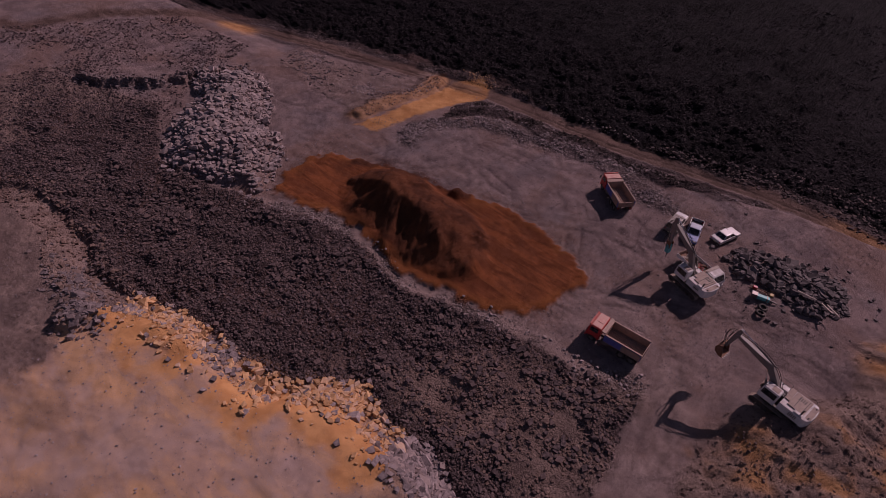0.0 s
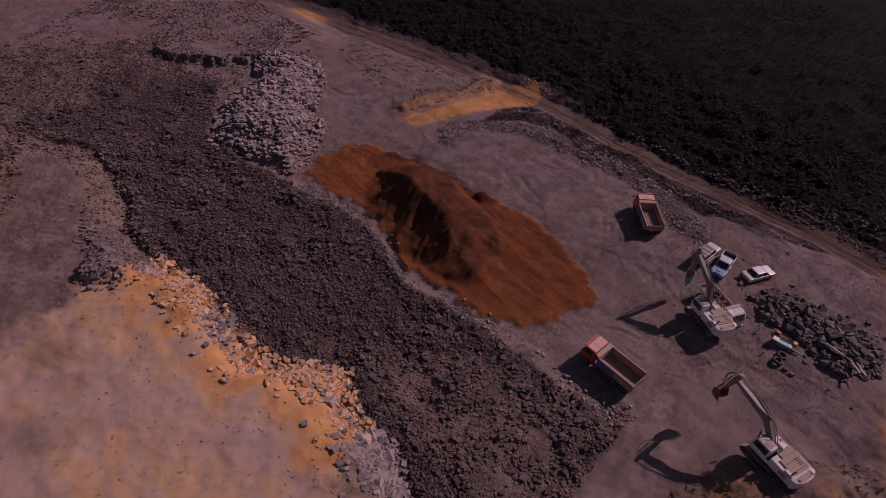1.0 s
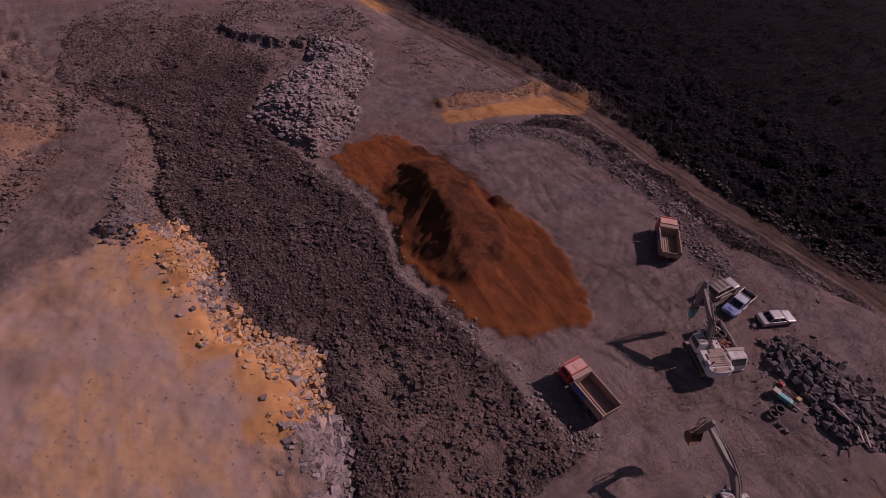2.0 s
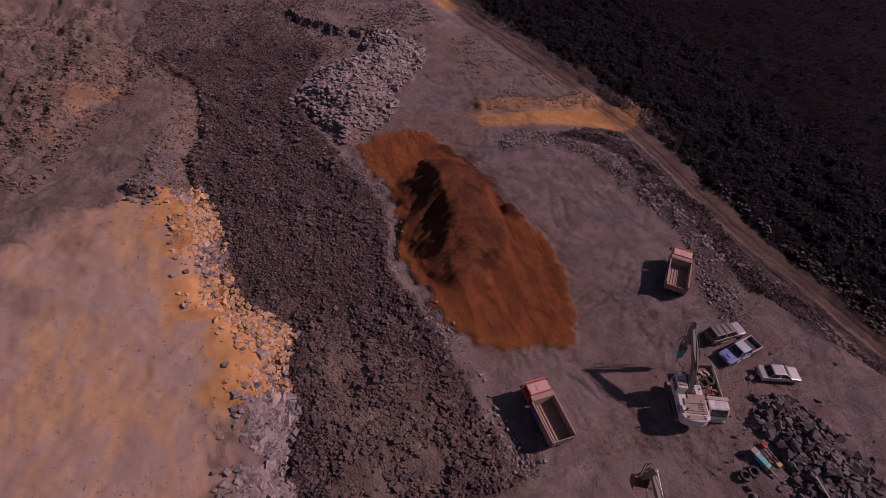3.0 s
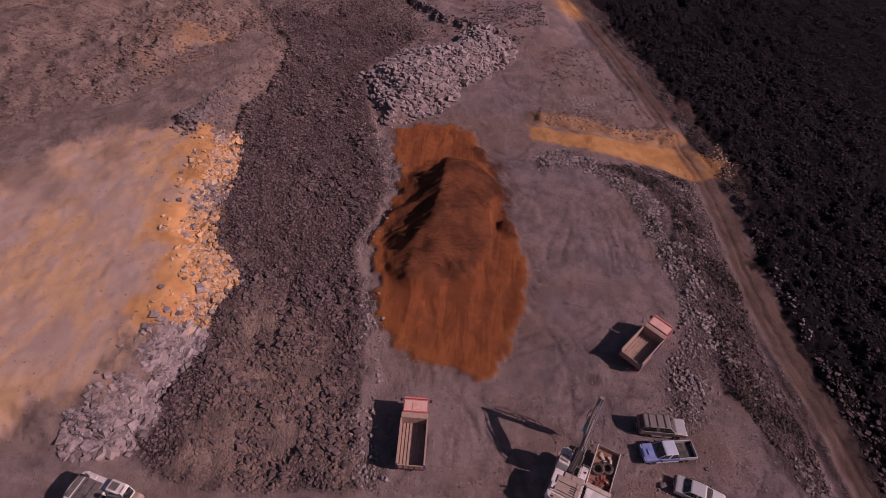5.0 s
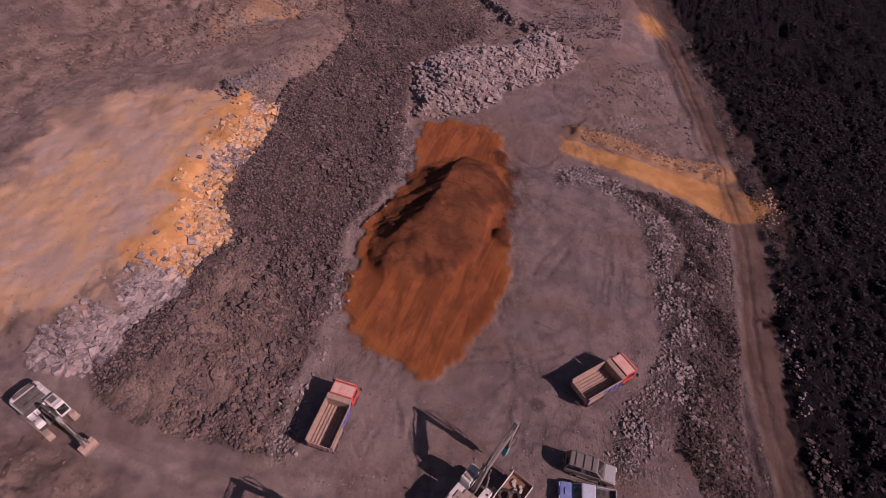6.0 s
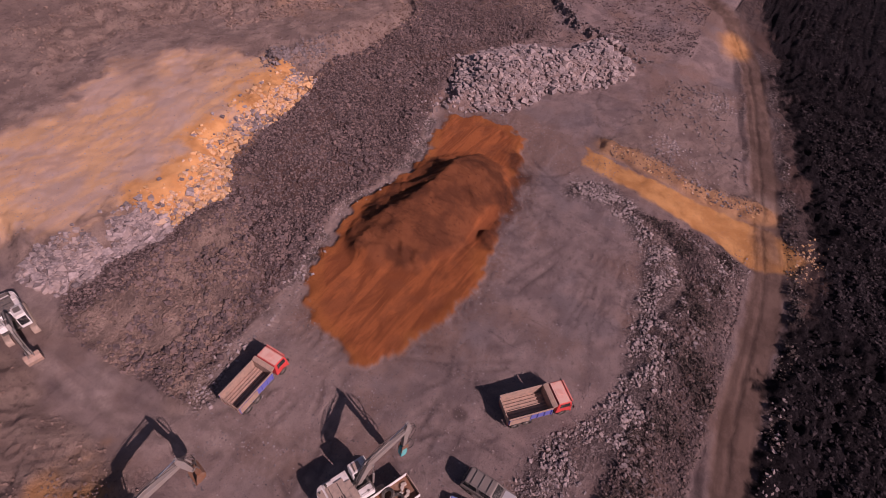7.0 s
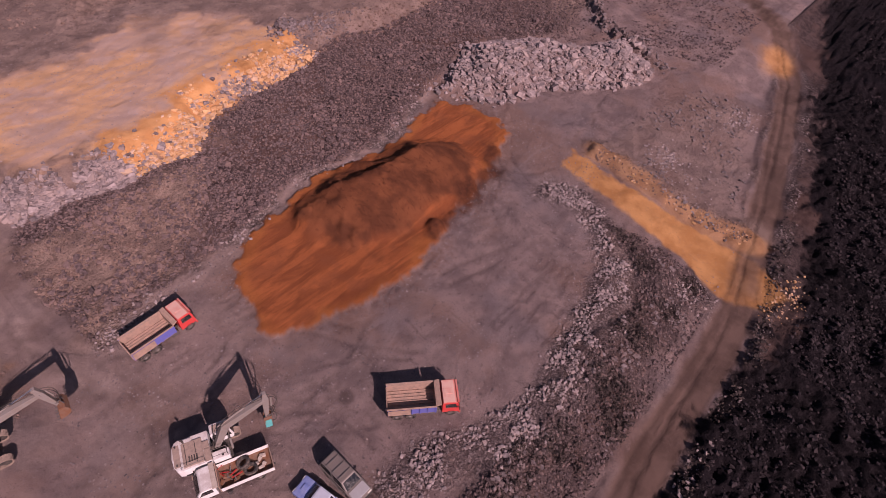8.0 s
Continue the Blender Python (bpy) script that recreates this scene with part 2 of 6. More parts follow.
BLUE = paint("blue body paint", (0.12, 0.13, 0.42), amount=0.3)
FADED = paint("sun-faded cab roof paint", (0.62, 0.24, 0.19), dust=(0.62, 0.40, 0.33), amount=0.8)
WHITE = paint("white machine paint", (0.80, 0.78, 0.76), dust=(0.36, 0.27, 0.235), amount=0.68)

# ---- the lie of the land ----
def lattice(ix, iy, seed):
    n = (ix.astype(np.int64) * 374761393 + iy.astype(np.int64) * 668265263 + seed * 2147483647) & 0xFFFFFFFF
    n = ((n ^ (n >> 13)) * 1274126177) & 0xFFFFFFFF
    return ((n ^ (n >> 16)) & 0xFFFF) / 65535.0


def vnoise(x, y, size, seed=0):
    x, y = x / size, y / size
    ix, iy = np.floor(x), np.floor(y)
    u, v = x - ix, y - iy
    u, v = u * u * (3 - 2 * u), v * v * (3 - 2 * v)
    a, b = lattice(ix, iy, seed), lattice(ix + 1, iy, seed)
    c, d = lattice(ix, iy + 1, seed), lattice(ix + 1, iy + 1, seed)
    return (a * (1 - u) + b * u) * (1 - v) + (c * (1 - u) + d * u) * v - 0.5


def fbm(x, y, size, octaves=4, seed=0):
    total, amp = 0.0, 1.0
    for k in range(octaves):
        total, amp, size = total + amp * vnoise(x, y, size, seed + k), amp * 0.55, size * 0.47
    return total


def cells(x, y, size, seed=0):
    """Distance to the nearest of scattered points, in cell sizes."""
    x, y = x / size, y / size
    ix, iy = np.floor(x), np.floor(y)
    best = np.full(np.shape(x), 9.0)
    for dx in (-1, 0, 1):
        for dy in (-1, 0, 1):
            px = ix + dx + lattice(ix + dx, iy + dy, seed)
            py = iy + dy + lattice(ix + dx, iy + dy, seed + 7)
            best = np.minimum(best, np.hypot(px - x, py - y))
    return best


def step(v, lo, hi):
    u = np.clip((v - lo) / (hi - lo), 0, 1)
    return u * u * (3 - 2 * u)


def line_gap(x, y, line):
    """Distance to a polyline, and how far along it the nearest place lies."""
    best, along, run = np.full(np.shape(x), 1e9), np.zeros(np.shape(x)), 0.0
    for (ax, ay), (bx, by) in zip(line, line[1:]):
        ex, ey = bx - ax, by - ay
        ll = math.hypot(ex, ey)
        f = np.clip(((x - ax) * ex + (y - ay) * ey) / ll**2, 0, 1)
        d = np.hypot(x - ax - f * ex, y - ay - f * ey)
        nearer = d < best
        best, along = np.where(nearer, d, best), np.where(nearer, run + f * ll, along)
        run += ll
    return best, along


def inside(x, y, poly):
    """Signed distance to a polygon's edge, positive inside."""
    d, _ = line_gap(x, y, poly + poly[:1])
    odd = np.zeros(np.shape(x), bool)
    for (ax, ay), (bx, by) in zip(poly, poly[1:] + poly[:1]):
        if ay != by:
            odd ^= ((ay > y) != (by > y)) & (x < (bx - ax) * (y - ay) / (by - ay) + ax)
    return np.where(odd, d, -d)


SAND = [(-51.8, 34.8), (-57.2, 34.5), (-60, 37.8), (-60.6, 42.7), (-59.3, 46.6), (-54.5, 48.3), (-49.5, 50.5), (-43.6, 51.8), (-36.6, 53.7), (-31, 54.9), (-25, 54.7), (-21.3, 53.2), (-18.9, 52.8),
        (-15.6, 51.4), (-15.3, 49.6), (-16.6, 46), (-17, 43), (-18.5, 40.4), (-21, 38.8), (-24.2, 36.6), (-26.7, 37.4), (-29.5, 36.2), (-33.5, 35.2), (-39, 36), (-43, 36.8), (-47.5, 37.2)]
HEAP = [(-48.7, 38), (-51, 40.5), (-54, 46), (-51.5, 49.8), (-44.4, 51.4), (-37, 52.4), (-32, 51), (-27.5, 49), (-25.5, 45.3), (-25.6, 41.2), (-28, 37.8), (-32, 35.4), (-35.5, 35.2), (-40, 36.4)]
RIDGE = [(-48, 43.2), (-44.4, 43.2), (-40.3, 43.0), (-36, 42.3), (-33, 41.3), (-29, 40.2)]
RIDGE_Z = [2.6, 4.4, 4.1, 4.2, 3.6, 2.2]
SPURS = [((-44.2, 43.4, 4.6), (-46.2, 39.2, 1.0)), ((-40.6, 43.0, 4.5), (-38.4, 38.2, 1.5)), ((-36.4, 42.2, 4.3), (-33.8, 37.0, 1.0)), ((-33, 41.3, 3.8), (-29.4, 38.4, 1.0)), ((-40.3, 43.0, 4.4), (-41.5, 49.0, 2.2)), ((-34, 41.8, 3.9), (-29.5, 45.5, 1.7))]
LEDGE = [(-66, 12), (-60, 9.5), (-53, 11), (-48, 13), (-42, 14), (-36, 14.3), (-30, 15.5), (-28, 18), (-25, 21), (-21.5, 19.3), (-18, 19.5), (-15, 20), (-11, 18),
         (-7, 18.5), (-4.5, 18), (-3.5, 16), (-2.7, 12), (-2.8, 8.5), (-3, -10)]
PLATEAU = LEDGE + [(-3, -160), (-190, -160), (-190, -20), (-101, 0), (-94, 2), (-80, 12)]
ORANGE = [(-50, 9), (-44, 12), (-36, 13.5), (-30, 14), (-26, 18), (-22, 18.5), (-18, 17), (-17, 14), (-10, 13), (-5, 8), (-4, -4), (-4, -12), (-6, -16), (-12, -12), (-20.5, -10), (-27, -12.5), (-36, -13), (-44, -9.5), (-49.5, -2), (-51.5, 5)]
BANK = LEDGE[:15] + [(-2, 21), (-1.5, 26), (-2, 34), (-3, 39.5), (-9, 38), (-15, 37.5), (-21, 36.5), (-27, 35), (-33, 33.5), (-38, 35), (-44, 35.5), (-49, 34),
                     (-55, 32), (-59, 31), (-68, 28), (-76, 27), (-90, 36), (-100, 32), (-115, 28), (-120, 5), (-101, 0), (-94, 2), (-80, 12)]
ROAD = [(-165, 20), (-137, 32), (-135, 46), (-122, 62), (-108, 70), (-90.5, 75), (-74, 79.2), (-63.5, 81.5), (-56, 83.4), (-49, 84.4), (-41.5, 84.6), (-33, 85), (-25, 86), (-16.6, 88), (-6, 89.5), (1, 90), (8, 89.5),
        (14, 88), (40, 80), (120, 50)]
HAUL = [(3, -30), (3, 5), (2.7, 15), (1.6, 26), (0.3, 36), (-1.4, 43), (-5, 52)]
FIELD = [(-190, 60), (-140, 66), (-121.5, 73.5), (-102, 79), (-85, 83.5), (-71.5, 87.3), (-63, 89.4), (-54, 89.3), (-47, 88.2), (-40, 88), (-33.5, 88.2), (-25, 89.2), (-16, 91.6), (-6, 93.2), (5, 95), (20, 94), (60, 82),
         (300, 0), (400, 400), (-400, 400)]
TRACK = [(-63.1, 55), (-61.8, 61.4), (-62.3, 69.7), (-63.5, 76.5), (-64, 81.3), (-62.5, 85.5), (-60.2, 87.4), (-57.2, 86), (-55.3, 81), (-57, 76.1), (-56.8, 70.8), (-57.9, 62.4), (-58.7, 56)]
PILE = [(-66, 28), (-71, 26), (-76.5, 27.5), (-81.3, 31.5), (-85, 36), (-88.5, 41.5), (-93, 43), (-95, 46), (-91.5, 50), (-90, 53), (-86, 53.8), (-80.4, 51), (-76, 48), (-72.5, 44.2), (-68.5, 43.8), (-64, 41), (-61.5, 38), (-58.6, 33), (-60.5, 31.2), (-64, 30.5)]
DARK = [(-4.3, 65.5), (-3.5, 68.3), (-0.7, 70.2), (3.1, 70.9), (5.6, 71.2), (9.6, 71.2), (10.9, 66), (8.3, 61.8), (5, 62.5), (2, 63.6), (-1.5, 63)]
SPOIL = [(4, 36), (3, 41), (6, 45), (10, 49), (14, 54), (13, 62), (18, 68), (34, 66), (40, 20), (5, 10), (2.5, 20), (4, 30)]
SLOPE = [(-53, 66), (-50, 73), (-45, 75.5), (-38, 75), (-28, 76), (-18, 75), (-10, 79), (0, 84), (0, 86), (-11, 84.5), (-25, 82.3), (-38, 82), (-50, 81.5), (-55, 80), (-56.5, 74)]
WILD = [(-62, -9), (-72, -4), (-84, 2), (-100, 0), (-124, -4), (-130, -30), (-95, -48), (-62, -40), (-30, -34), (-28, -19), (-44, -19)]
STRIP = [(-57, 31.5), (-49, 34.3), (-44, 36), (-38, 35.6), (-33, 34), (-27, 35.6), (-21, 37.3), (-15, 38), (-9, 38.6), (-4, 39.6)]
EARTH = [(-27, 23), (-20, 31), (-12, 36), (-3, 38), (-1, 26), (-3, 21), (-14, 21.5)]
ARCS = [(-14, 40, 20, 75, 130), (-10, 36, 26, 80, 140), (0, 50, 12, 95, 170), (-4, 46, 9, 20, 120),
        (8, 78, 15, 190, 280), (6, 80, 22, 200, 275), (-60, 48, 9, 20, 130), (-66, 58, 14, 300, 390), (-80, 70, 20, 270, 340), (-24, 50, 30, 20, 60), (-36, 70, 16, 240, 320), (-34, 40, 30, 25, 70), (2, 66, 18, 150, 215), (-12, 30, 14, 45, 110), (-2, 30, 22, 70, 120),
        (-70, -20, 22, 20, 100), (-30, 82, 24, 215, 262), (10, 52, 8, 60, 170), (14, 60, 10, 120, 210), (16, 76, 22, 195, 250), (18, 78, 27, 195, 245), (6, 40, 14, 60, 125), (4, 36, 21, 65, 115), (-44, 44, 26, 5, 50),
        (-8, 74, 18, 215, 265), (-60, 70, 20, 300, 350), (-50, 60, 20, 290, 345), (24, 70, 20, 160, 210)]
TRAILS = [[(-9, 41), (-15.2, 43), (-22.3, 45.3)], [(-7.7, 44.1), (-15.9, 46.6), (-24.2, 50.1)], [(-6.5, 47), (-13.3, 47), (-17, 47.7)], [(-48.3, 50.5), (-42.1, 55.9), (-38, 59)], [(-52.5, 50.7), (-43.9, 54.7), (-38, 56.5)],
          [(-48.2, 68.3), (-42.6, 70), (-35.3, 70.6)], [(-44.1, 67.1), (-37.6, 68.1), (-30.9, 68.9)], [(-44, 65), (-38.2, 65.8), (-32.7, 66.1)], [(-6.5, 50.6), (-1, 52.3), (3.4, 54.8), (7, 57.6)], [(-3.7, 47.5), (-0.6, 55), (6.5, 59.4)],
          [(7.8, 64.2), (11.5, 67.7), (12.8, 74.1)], [(8.8, 60.4), (11.6, 64.2), (14.2, 70.2)], [(-0.2, 61.6), (-1.6, 57.7), (-5.5, 51.5)], [(14.1, 48.1), (16.3, 44.8), (17.5, 43.6)], [(12, 47.9), (14.2, 45.1), (15.9, 42.1)]]
RIM = [(-53.6, 57.5), (-54.8, 61.4), (-52.8, 66), (-49.3, 71), (-43, 73.2), (-37.5, 74), (-31, 74.9), (-27, 75.3), (-23.4, 74.5), (-18.8, 72.4), (-16.1, 70.8), (-13.7, 70.4)]


def heap_height(x, y):
    whole = np.full(np.shape(x), -9.0)
    near = (x > -62) & (x < -20) & (y > 29) & (y < 60)
    x, y = x[near], y[near]
    best = np.full(np.shape(x), -9.0)
    for f in np.linspace(0, 1, 40):
        k = f * (len(RIDGE) - 1)
        i = min(int(k), len(RIDGE) - 2)
        px = RIDGE[i][0] + (RIDGE[i + 1][0] - RIDGE[i][0]) * (k - i)
        py = RIDGE[i][1] + (RIDGE[i + 1][1] - RIDGE[i][1]) * (k - i)
        pz = RIDGE_Z[i] + (RIDGE_Z[i + 1] - RIDGE_Z[i]) * (k - i)
        dx, dy = x - px, y - py
        d = np.hypot(dx, dy) + 1e-6
        south = step(-dy / d, -0.1, 0.6)
        steep = 0.70 + 0.30 * step(-px, 33, 40)
        gentle = 0.24 + 0.032 * d + 0.22 * step(np.abs(dx) / d, 0.5, 1.0)
        best = np.maximum(best, np.maximum(pz - d * (gentle * (1 - south) + steep * south), (0.55 * pz - 0.35 * d) * south))
    for (ax, ay, az), (bx, by, bz) in SPURS:
        ex, ey = bx - ax, by - ay
        f = np.clip(((x - ax) * ex + (y - ay) * ey) / (ex * ex + ey * ey), 0, 1)
        best = np.maximum(best, az + (bz - az) * f - 0.85 * np.hypot(x - ax - f * ex, y - ay - f * ey))
    whole[near] = best
    return whole


def zones(x, y):
    wob = fbm(x, y, 5.0, 4, 3) * 2.2
    wee = fbm(x, y, 1.6, 3, 9) * 0.9
    z = {}
    patchy = step(vnoise(x, y, 11.0, 21) + 0.6 * vnoise(x, y, 4.0, 22) + (x + 96) * 0.03, -0.3, 0.25)
    z["z_bank"] = np.maximum(step(inside(x, y, BANK) + wob * 0.5, -0.6, 0.8) * (0.5 + 0.5 * patchy), 0.9 * step(inside(x, y, SLOPE) + wob * 1.3, -1.2, 1.2))
    plateau = step(inside(x, y, PLATEAU) + wob * 0.6, -0.4, 1.2)
    z["z_pale"] = step(inside(x, y, ORANGE) + wob * 1.8 + wee * 1.5, -1.6, 2.6) * (1 - 0.55 * step(vnoise(x, y, 7.0, 96) + 0.6 * vnoise(x, y, 2.5, 97) + 0.05 * (-4 - y), -0.1, 0.4) * step(-x, 12, 26))
    z["z_brown"] = np.maximum(plateau * 0.75, step(inside(x, y, SPOIL) + wob * 0.7, -0.8, 1.0)) * (1 - z["z_pale"])
    rd, _ = line_gap(x, y, ROAD)
    hd, _ = line_gap(x, y, HAUL)
    z["z_road"] = np.maximum(0.9 * step(2.0 - rd + wee * 0.6, -0.5, 0.4), 0.2 * step(2.6 - hd + wee, -1.5, 1.0))
    side = rd * np.sign(y - np.interp(x, [p[0] for p in ROAD[3:18]], [p[1] for p in ROAD[3:18]])) + wee * 0.25
    road_rut = np.maximum(np.maximum(step(0.20 - np.abs(side + 0.3), -0.16, 0.1), 0.5 * step(0.14 - np.abs(np.abs(side - 0.1) - 1.55), -0.12, 0.08)), step(0.3 - np.abs(hd - 1.1), -0.3, 0.2) * 0.4)
    turns = np.zeros(np.shape(x))
    for cx, cy, r, a0, a1 in ARCS:
        a = np.degrees(np.arctan2(y - cy, x - cx)) % 360
        on = (a > a0) & (a < a1)
        d = np.abs(np.hypot(x - cx, y - cy) + wee * 0.3 - r)
        turns = np.maximum(turns, on * step(0.19 - np.abs(d - 0.95), -0.13, 0.08))
    for trail in TRAILS:
        d, _ = line_gap(x, y, trail)
        turns = np.maximum(turns, 0.85 * step(0.16 - np.abs(d + wee * 0.7 - 0.45), -0.12, 0.07))
    turns *= step(vnoise(x, y, 2.6, 32), -0.2, 0.2) * step(-inside(x, y, SAND), -0.5, 0.5)
    spot = step(0.75 - np.hypot(x + 16.6, y - 61.3) + wee * 0.4, -0.2, 0.3)
    z["z_rut"] = np.maximum.reduce([road_rut * (0.5 + 0.5 * step(vnoise(x, y, 6.0, 31), -0.3, 0.2)) * 0.75, turns * 0.5, spot])
    z["z_brown"] = np.maximum(z["z_brown"], 0.9 * step(inside(x, y, EARTH) + wob * 3.0 + wee * 2.0, -3.5, 4.0))
    north = step(2.0 - line_gap(x, y, [(-65.5, 58), (-65.5, 72), (-68, 80)])[0] + wob * 0.6, -1.2, 0.8)
    verge = inside(x, y, [(-28, 88), (0, 91), (14, 90), (60, 78), (60, 96), (20, 104), (5, 102), (-10, 96)])
    z["z_bank"] = np.maximum(z["z_bank"], 0.75 * step(verge + wob, -1, 1) * step(vnoise(x * 0.4 - y, y + x * 0.3, 3.0, 23), -0.3, 0.1))
    rd2, _ = line_gap(x, y, ROAD)
    edge = step(0.6 - np.abs(rd2 - 2.9) + wob * 0.4, -0.7, 0.5) * step(y - np.interp(x, [-130, -58, 14], [60, 80, 84]), 0, 2)
    z["z_bank"] = np.maximum(z["z_bank"], 0.75 * edge * step(-x, -2, 6))
    z["z_bank"] = np.maximum(z["z_bank"], 0.95 * step(side, 2.0, 3.2) * step(-x, 2, 10))
    corner = step(inside(x, y, [(-66, 57), (-64, 80), (-78, 75), (-95, 68), (-90, 60), (-78, 58)]) + wob * 1.5, -1.5, 2.0)
    z["z_bank"] = np.maximum(z["z_bank"], 0.28 * corner)
    z["z_brown"] = np.maximum(z["z_brown"], 0.35 * corner)
    rubbly = step(1.3 - line_gap(x, y, RIM)[0] + wob * 1.2, -1.4, 1.2)
    z["z_bank"] = np.maximum(z["z_bank"], 0.35 * rubbly)
    z["z_brown"] = np.maximum.reduce([z["z_brown"], 0.7 * north, 0.6 * (1 - patchy) * step(-x, 60, 75) * step(inside(x, y, BANK), -2, 2)])
    wild = step(inside(x, y, WILD) + fbm(x, y, 4.0, 3, 104) * 4, -2, 3)
    z["z_brown"] = np.maximum(z["z_brown"], wild)
    tear = fbm(x, y, 3.0, 4, 43) * 3.2
    seam = step(2.6 - line_gap(x, y, [(-49, 9), (-43, 10.5), (-39, 10.5)])[0] + wob * 0.8 + tear, -1.0, 1.2)
    seam = np.maximum(seam, step(2.8 - line_gap(x, y, [(-34, 11), (-29, 13.5), (-25, 17), (-21, 15.5), (-18.5, 15.5)])[0] + wob * 0.8 + tear, -1.0, 1.2))
    dug = np.maximum.reduce([step(1.3 - np.hypot((x - cx) / rx, (y - cy) / ry) + 0.35 * wob + 0.3 * wee, 0.0, 0.9) for cx, cy, rx, ry in ((8, 39.5, 5, 3), (13.5, 43.5, 3.5, 5), (18, 46, 2.5, 5), (15.5, 61, 2.5, 3))])
    spoil = dug * step(vnoise(x * 0.5 + y * 0.3, y - x * 0.4, 2.2, 41) + 0.6 * vnoise(x, y, 1.0, 42), -0.3, 0.35)
    wild_ochre = 0.4 * step(7.5 - np.hypot((x + 76) * 0.7, y + 6) + wob * 2, -2, 4) * step(vnoise(x, y, 2.5, 111), -0.2, 0.3)
    far = step(4.0 - np.hypot(x + 112, (y - 66) * 1.2) + wob, -1.5, 1.5) * 0.8
    stain = 0.55 * step(1.3 - line_gap(x, y, [(-64.3, 58), (-64, 72), (-66.5, 81)])[0] + wob * 0.8, -1.0, 0.9)
    ochre_road = 0.5 * z["z_road"] * step(x, 2, 9) * step(60 - x, 0, 30)
    worn = 1 - 0.75 * step(1.6 - rd + wee, -0.8, 0.8) * step(vnoise(x, y, 2.5, 25), -0.4, 0.2)
    z["z_orange"] = np.maximum.reduce([seam * 0.95, wild_ochre, stain, ochre_road, 0.8 * spoil, far, worn * step(inside(x, y, TRACK) + wee * 0.7 + fbm(x, y, 0.8, 2, 12) * 0.4, -0.3, 0.5)])
    z["z_sand"] = step(inside(x, y, SAND) + wee * 1.2 + fbm(x, y, 0.7, 2, 11) * 0.7, -0.25, 0.35)
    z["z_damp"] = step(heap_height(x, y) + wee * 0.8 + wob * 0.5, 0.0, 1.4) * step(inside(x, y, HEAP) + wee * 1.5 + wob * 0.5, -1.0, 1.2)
    thin = step(vnoise(x, y, 3.2, 71) + 0.8 * vnoise(x, y, 1.3, 74), -0.25, 0.3)
    rim_d = line_gap(x, y, RIM)[0]
    foot_d = line_gap(x, y, STRIP)[0]
    z["z_rubble"] = np.maximum.reduce([step(1.8 - rim_d + wob * 0.8, -1.4, 0.8) * (0.45 + 0.55 * thin), 0.8 * step(1.2 - foot_d + wob * 0.6, -0.9, 0.7) * thin, 0.7 * edge * thin, 0.12 * corner * thin,
                                       0.12 * step(inside(x, y, SLOPE) + wob, -1, 1) * thin, step(2.4 - np.hypot(x + 53, y - 78.5) + wob, -1, 1) * 0.9])
    z["z_halo"] = 0.6 * step(inside(x, y, SAND) + wob * 1.5, -4.0, 0.5)
    z["z_dust"] = 0.95 * step(5.0 - hd + wob * 2.2, -4.0, 3.0) * step(vnoise(x, y, 3.5, 26) + 0.5 * vnoise(x, y, 1.2, 27), -0.5, 0.3) * step(y, -20, 10) * (0.45 + 0.55 * step(vnoise(x + np.sin(y * 0.11) * 0.8, y * 0.10, 0.9, 98) + 0.4 * vnoise(x, y * 0.25, 0.4, 99), -0.15, 0.25))
    east = step(13.0 - np.hypot(x + 5, (y - 50) * 0.8) + wob * 2, -5, 4) * step(vnoise(x, y, 4.5, 102) + 0.5 * vnoise(x, y, 1.4, 103), -0.35, 0.3)
    z["z_dust"] = np.maximum(z["z_dust"], 0.45 * east * (1 - z["z_sand"]))
    z["z_wet"] = step(1.0 - line_gap(x, y, [(-54.6, 46.8), (-51.2, 50), (-44.2, 51.3), (-37.6, 52.5)])[0] + wee * 1.4, -0.7, 0.7)
    z["z_dust"] = np.maximum(z["z_dust"], 0.7 * step(2.0 - foot_d + wob * 1.2, -1.5, 1.5) * (1 - z["z_sand"]))
    z["z_loose"] = step(inside(x, y, EARTH) + wob * 2, -2, 3)
    z["z_thin"] = step(1.3 - inside(x, y, SAND) + wob * 1.1, -0.9, 0.9) * 0.6
    z["z_field"] = step(inside(x, y, FIELD) + 1.4 + wob * 1.3 + wee * 1.8 + fbm(x, y, 0.7, 2, 13) * 1.3, -0.8, 0.6)
    return z


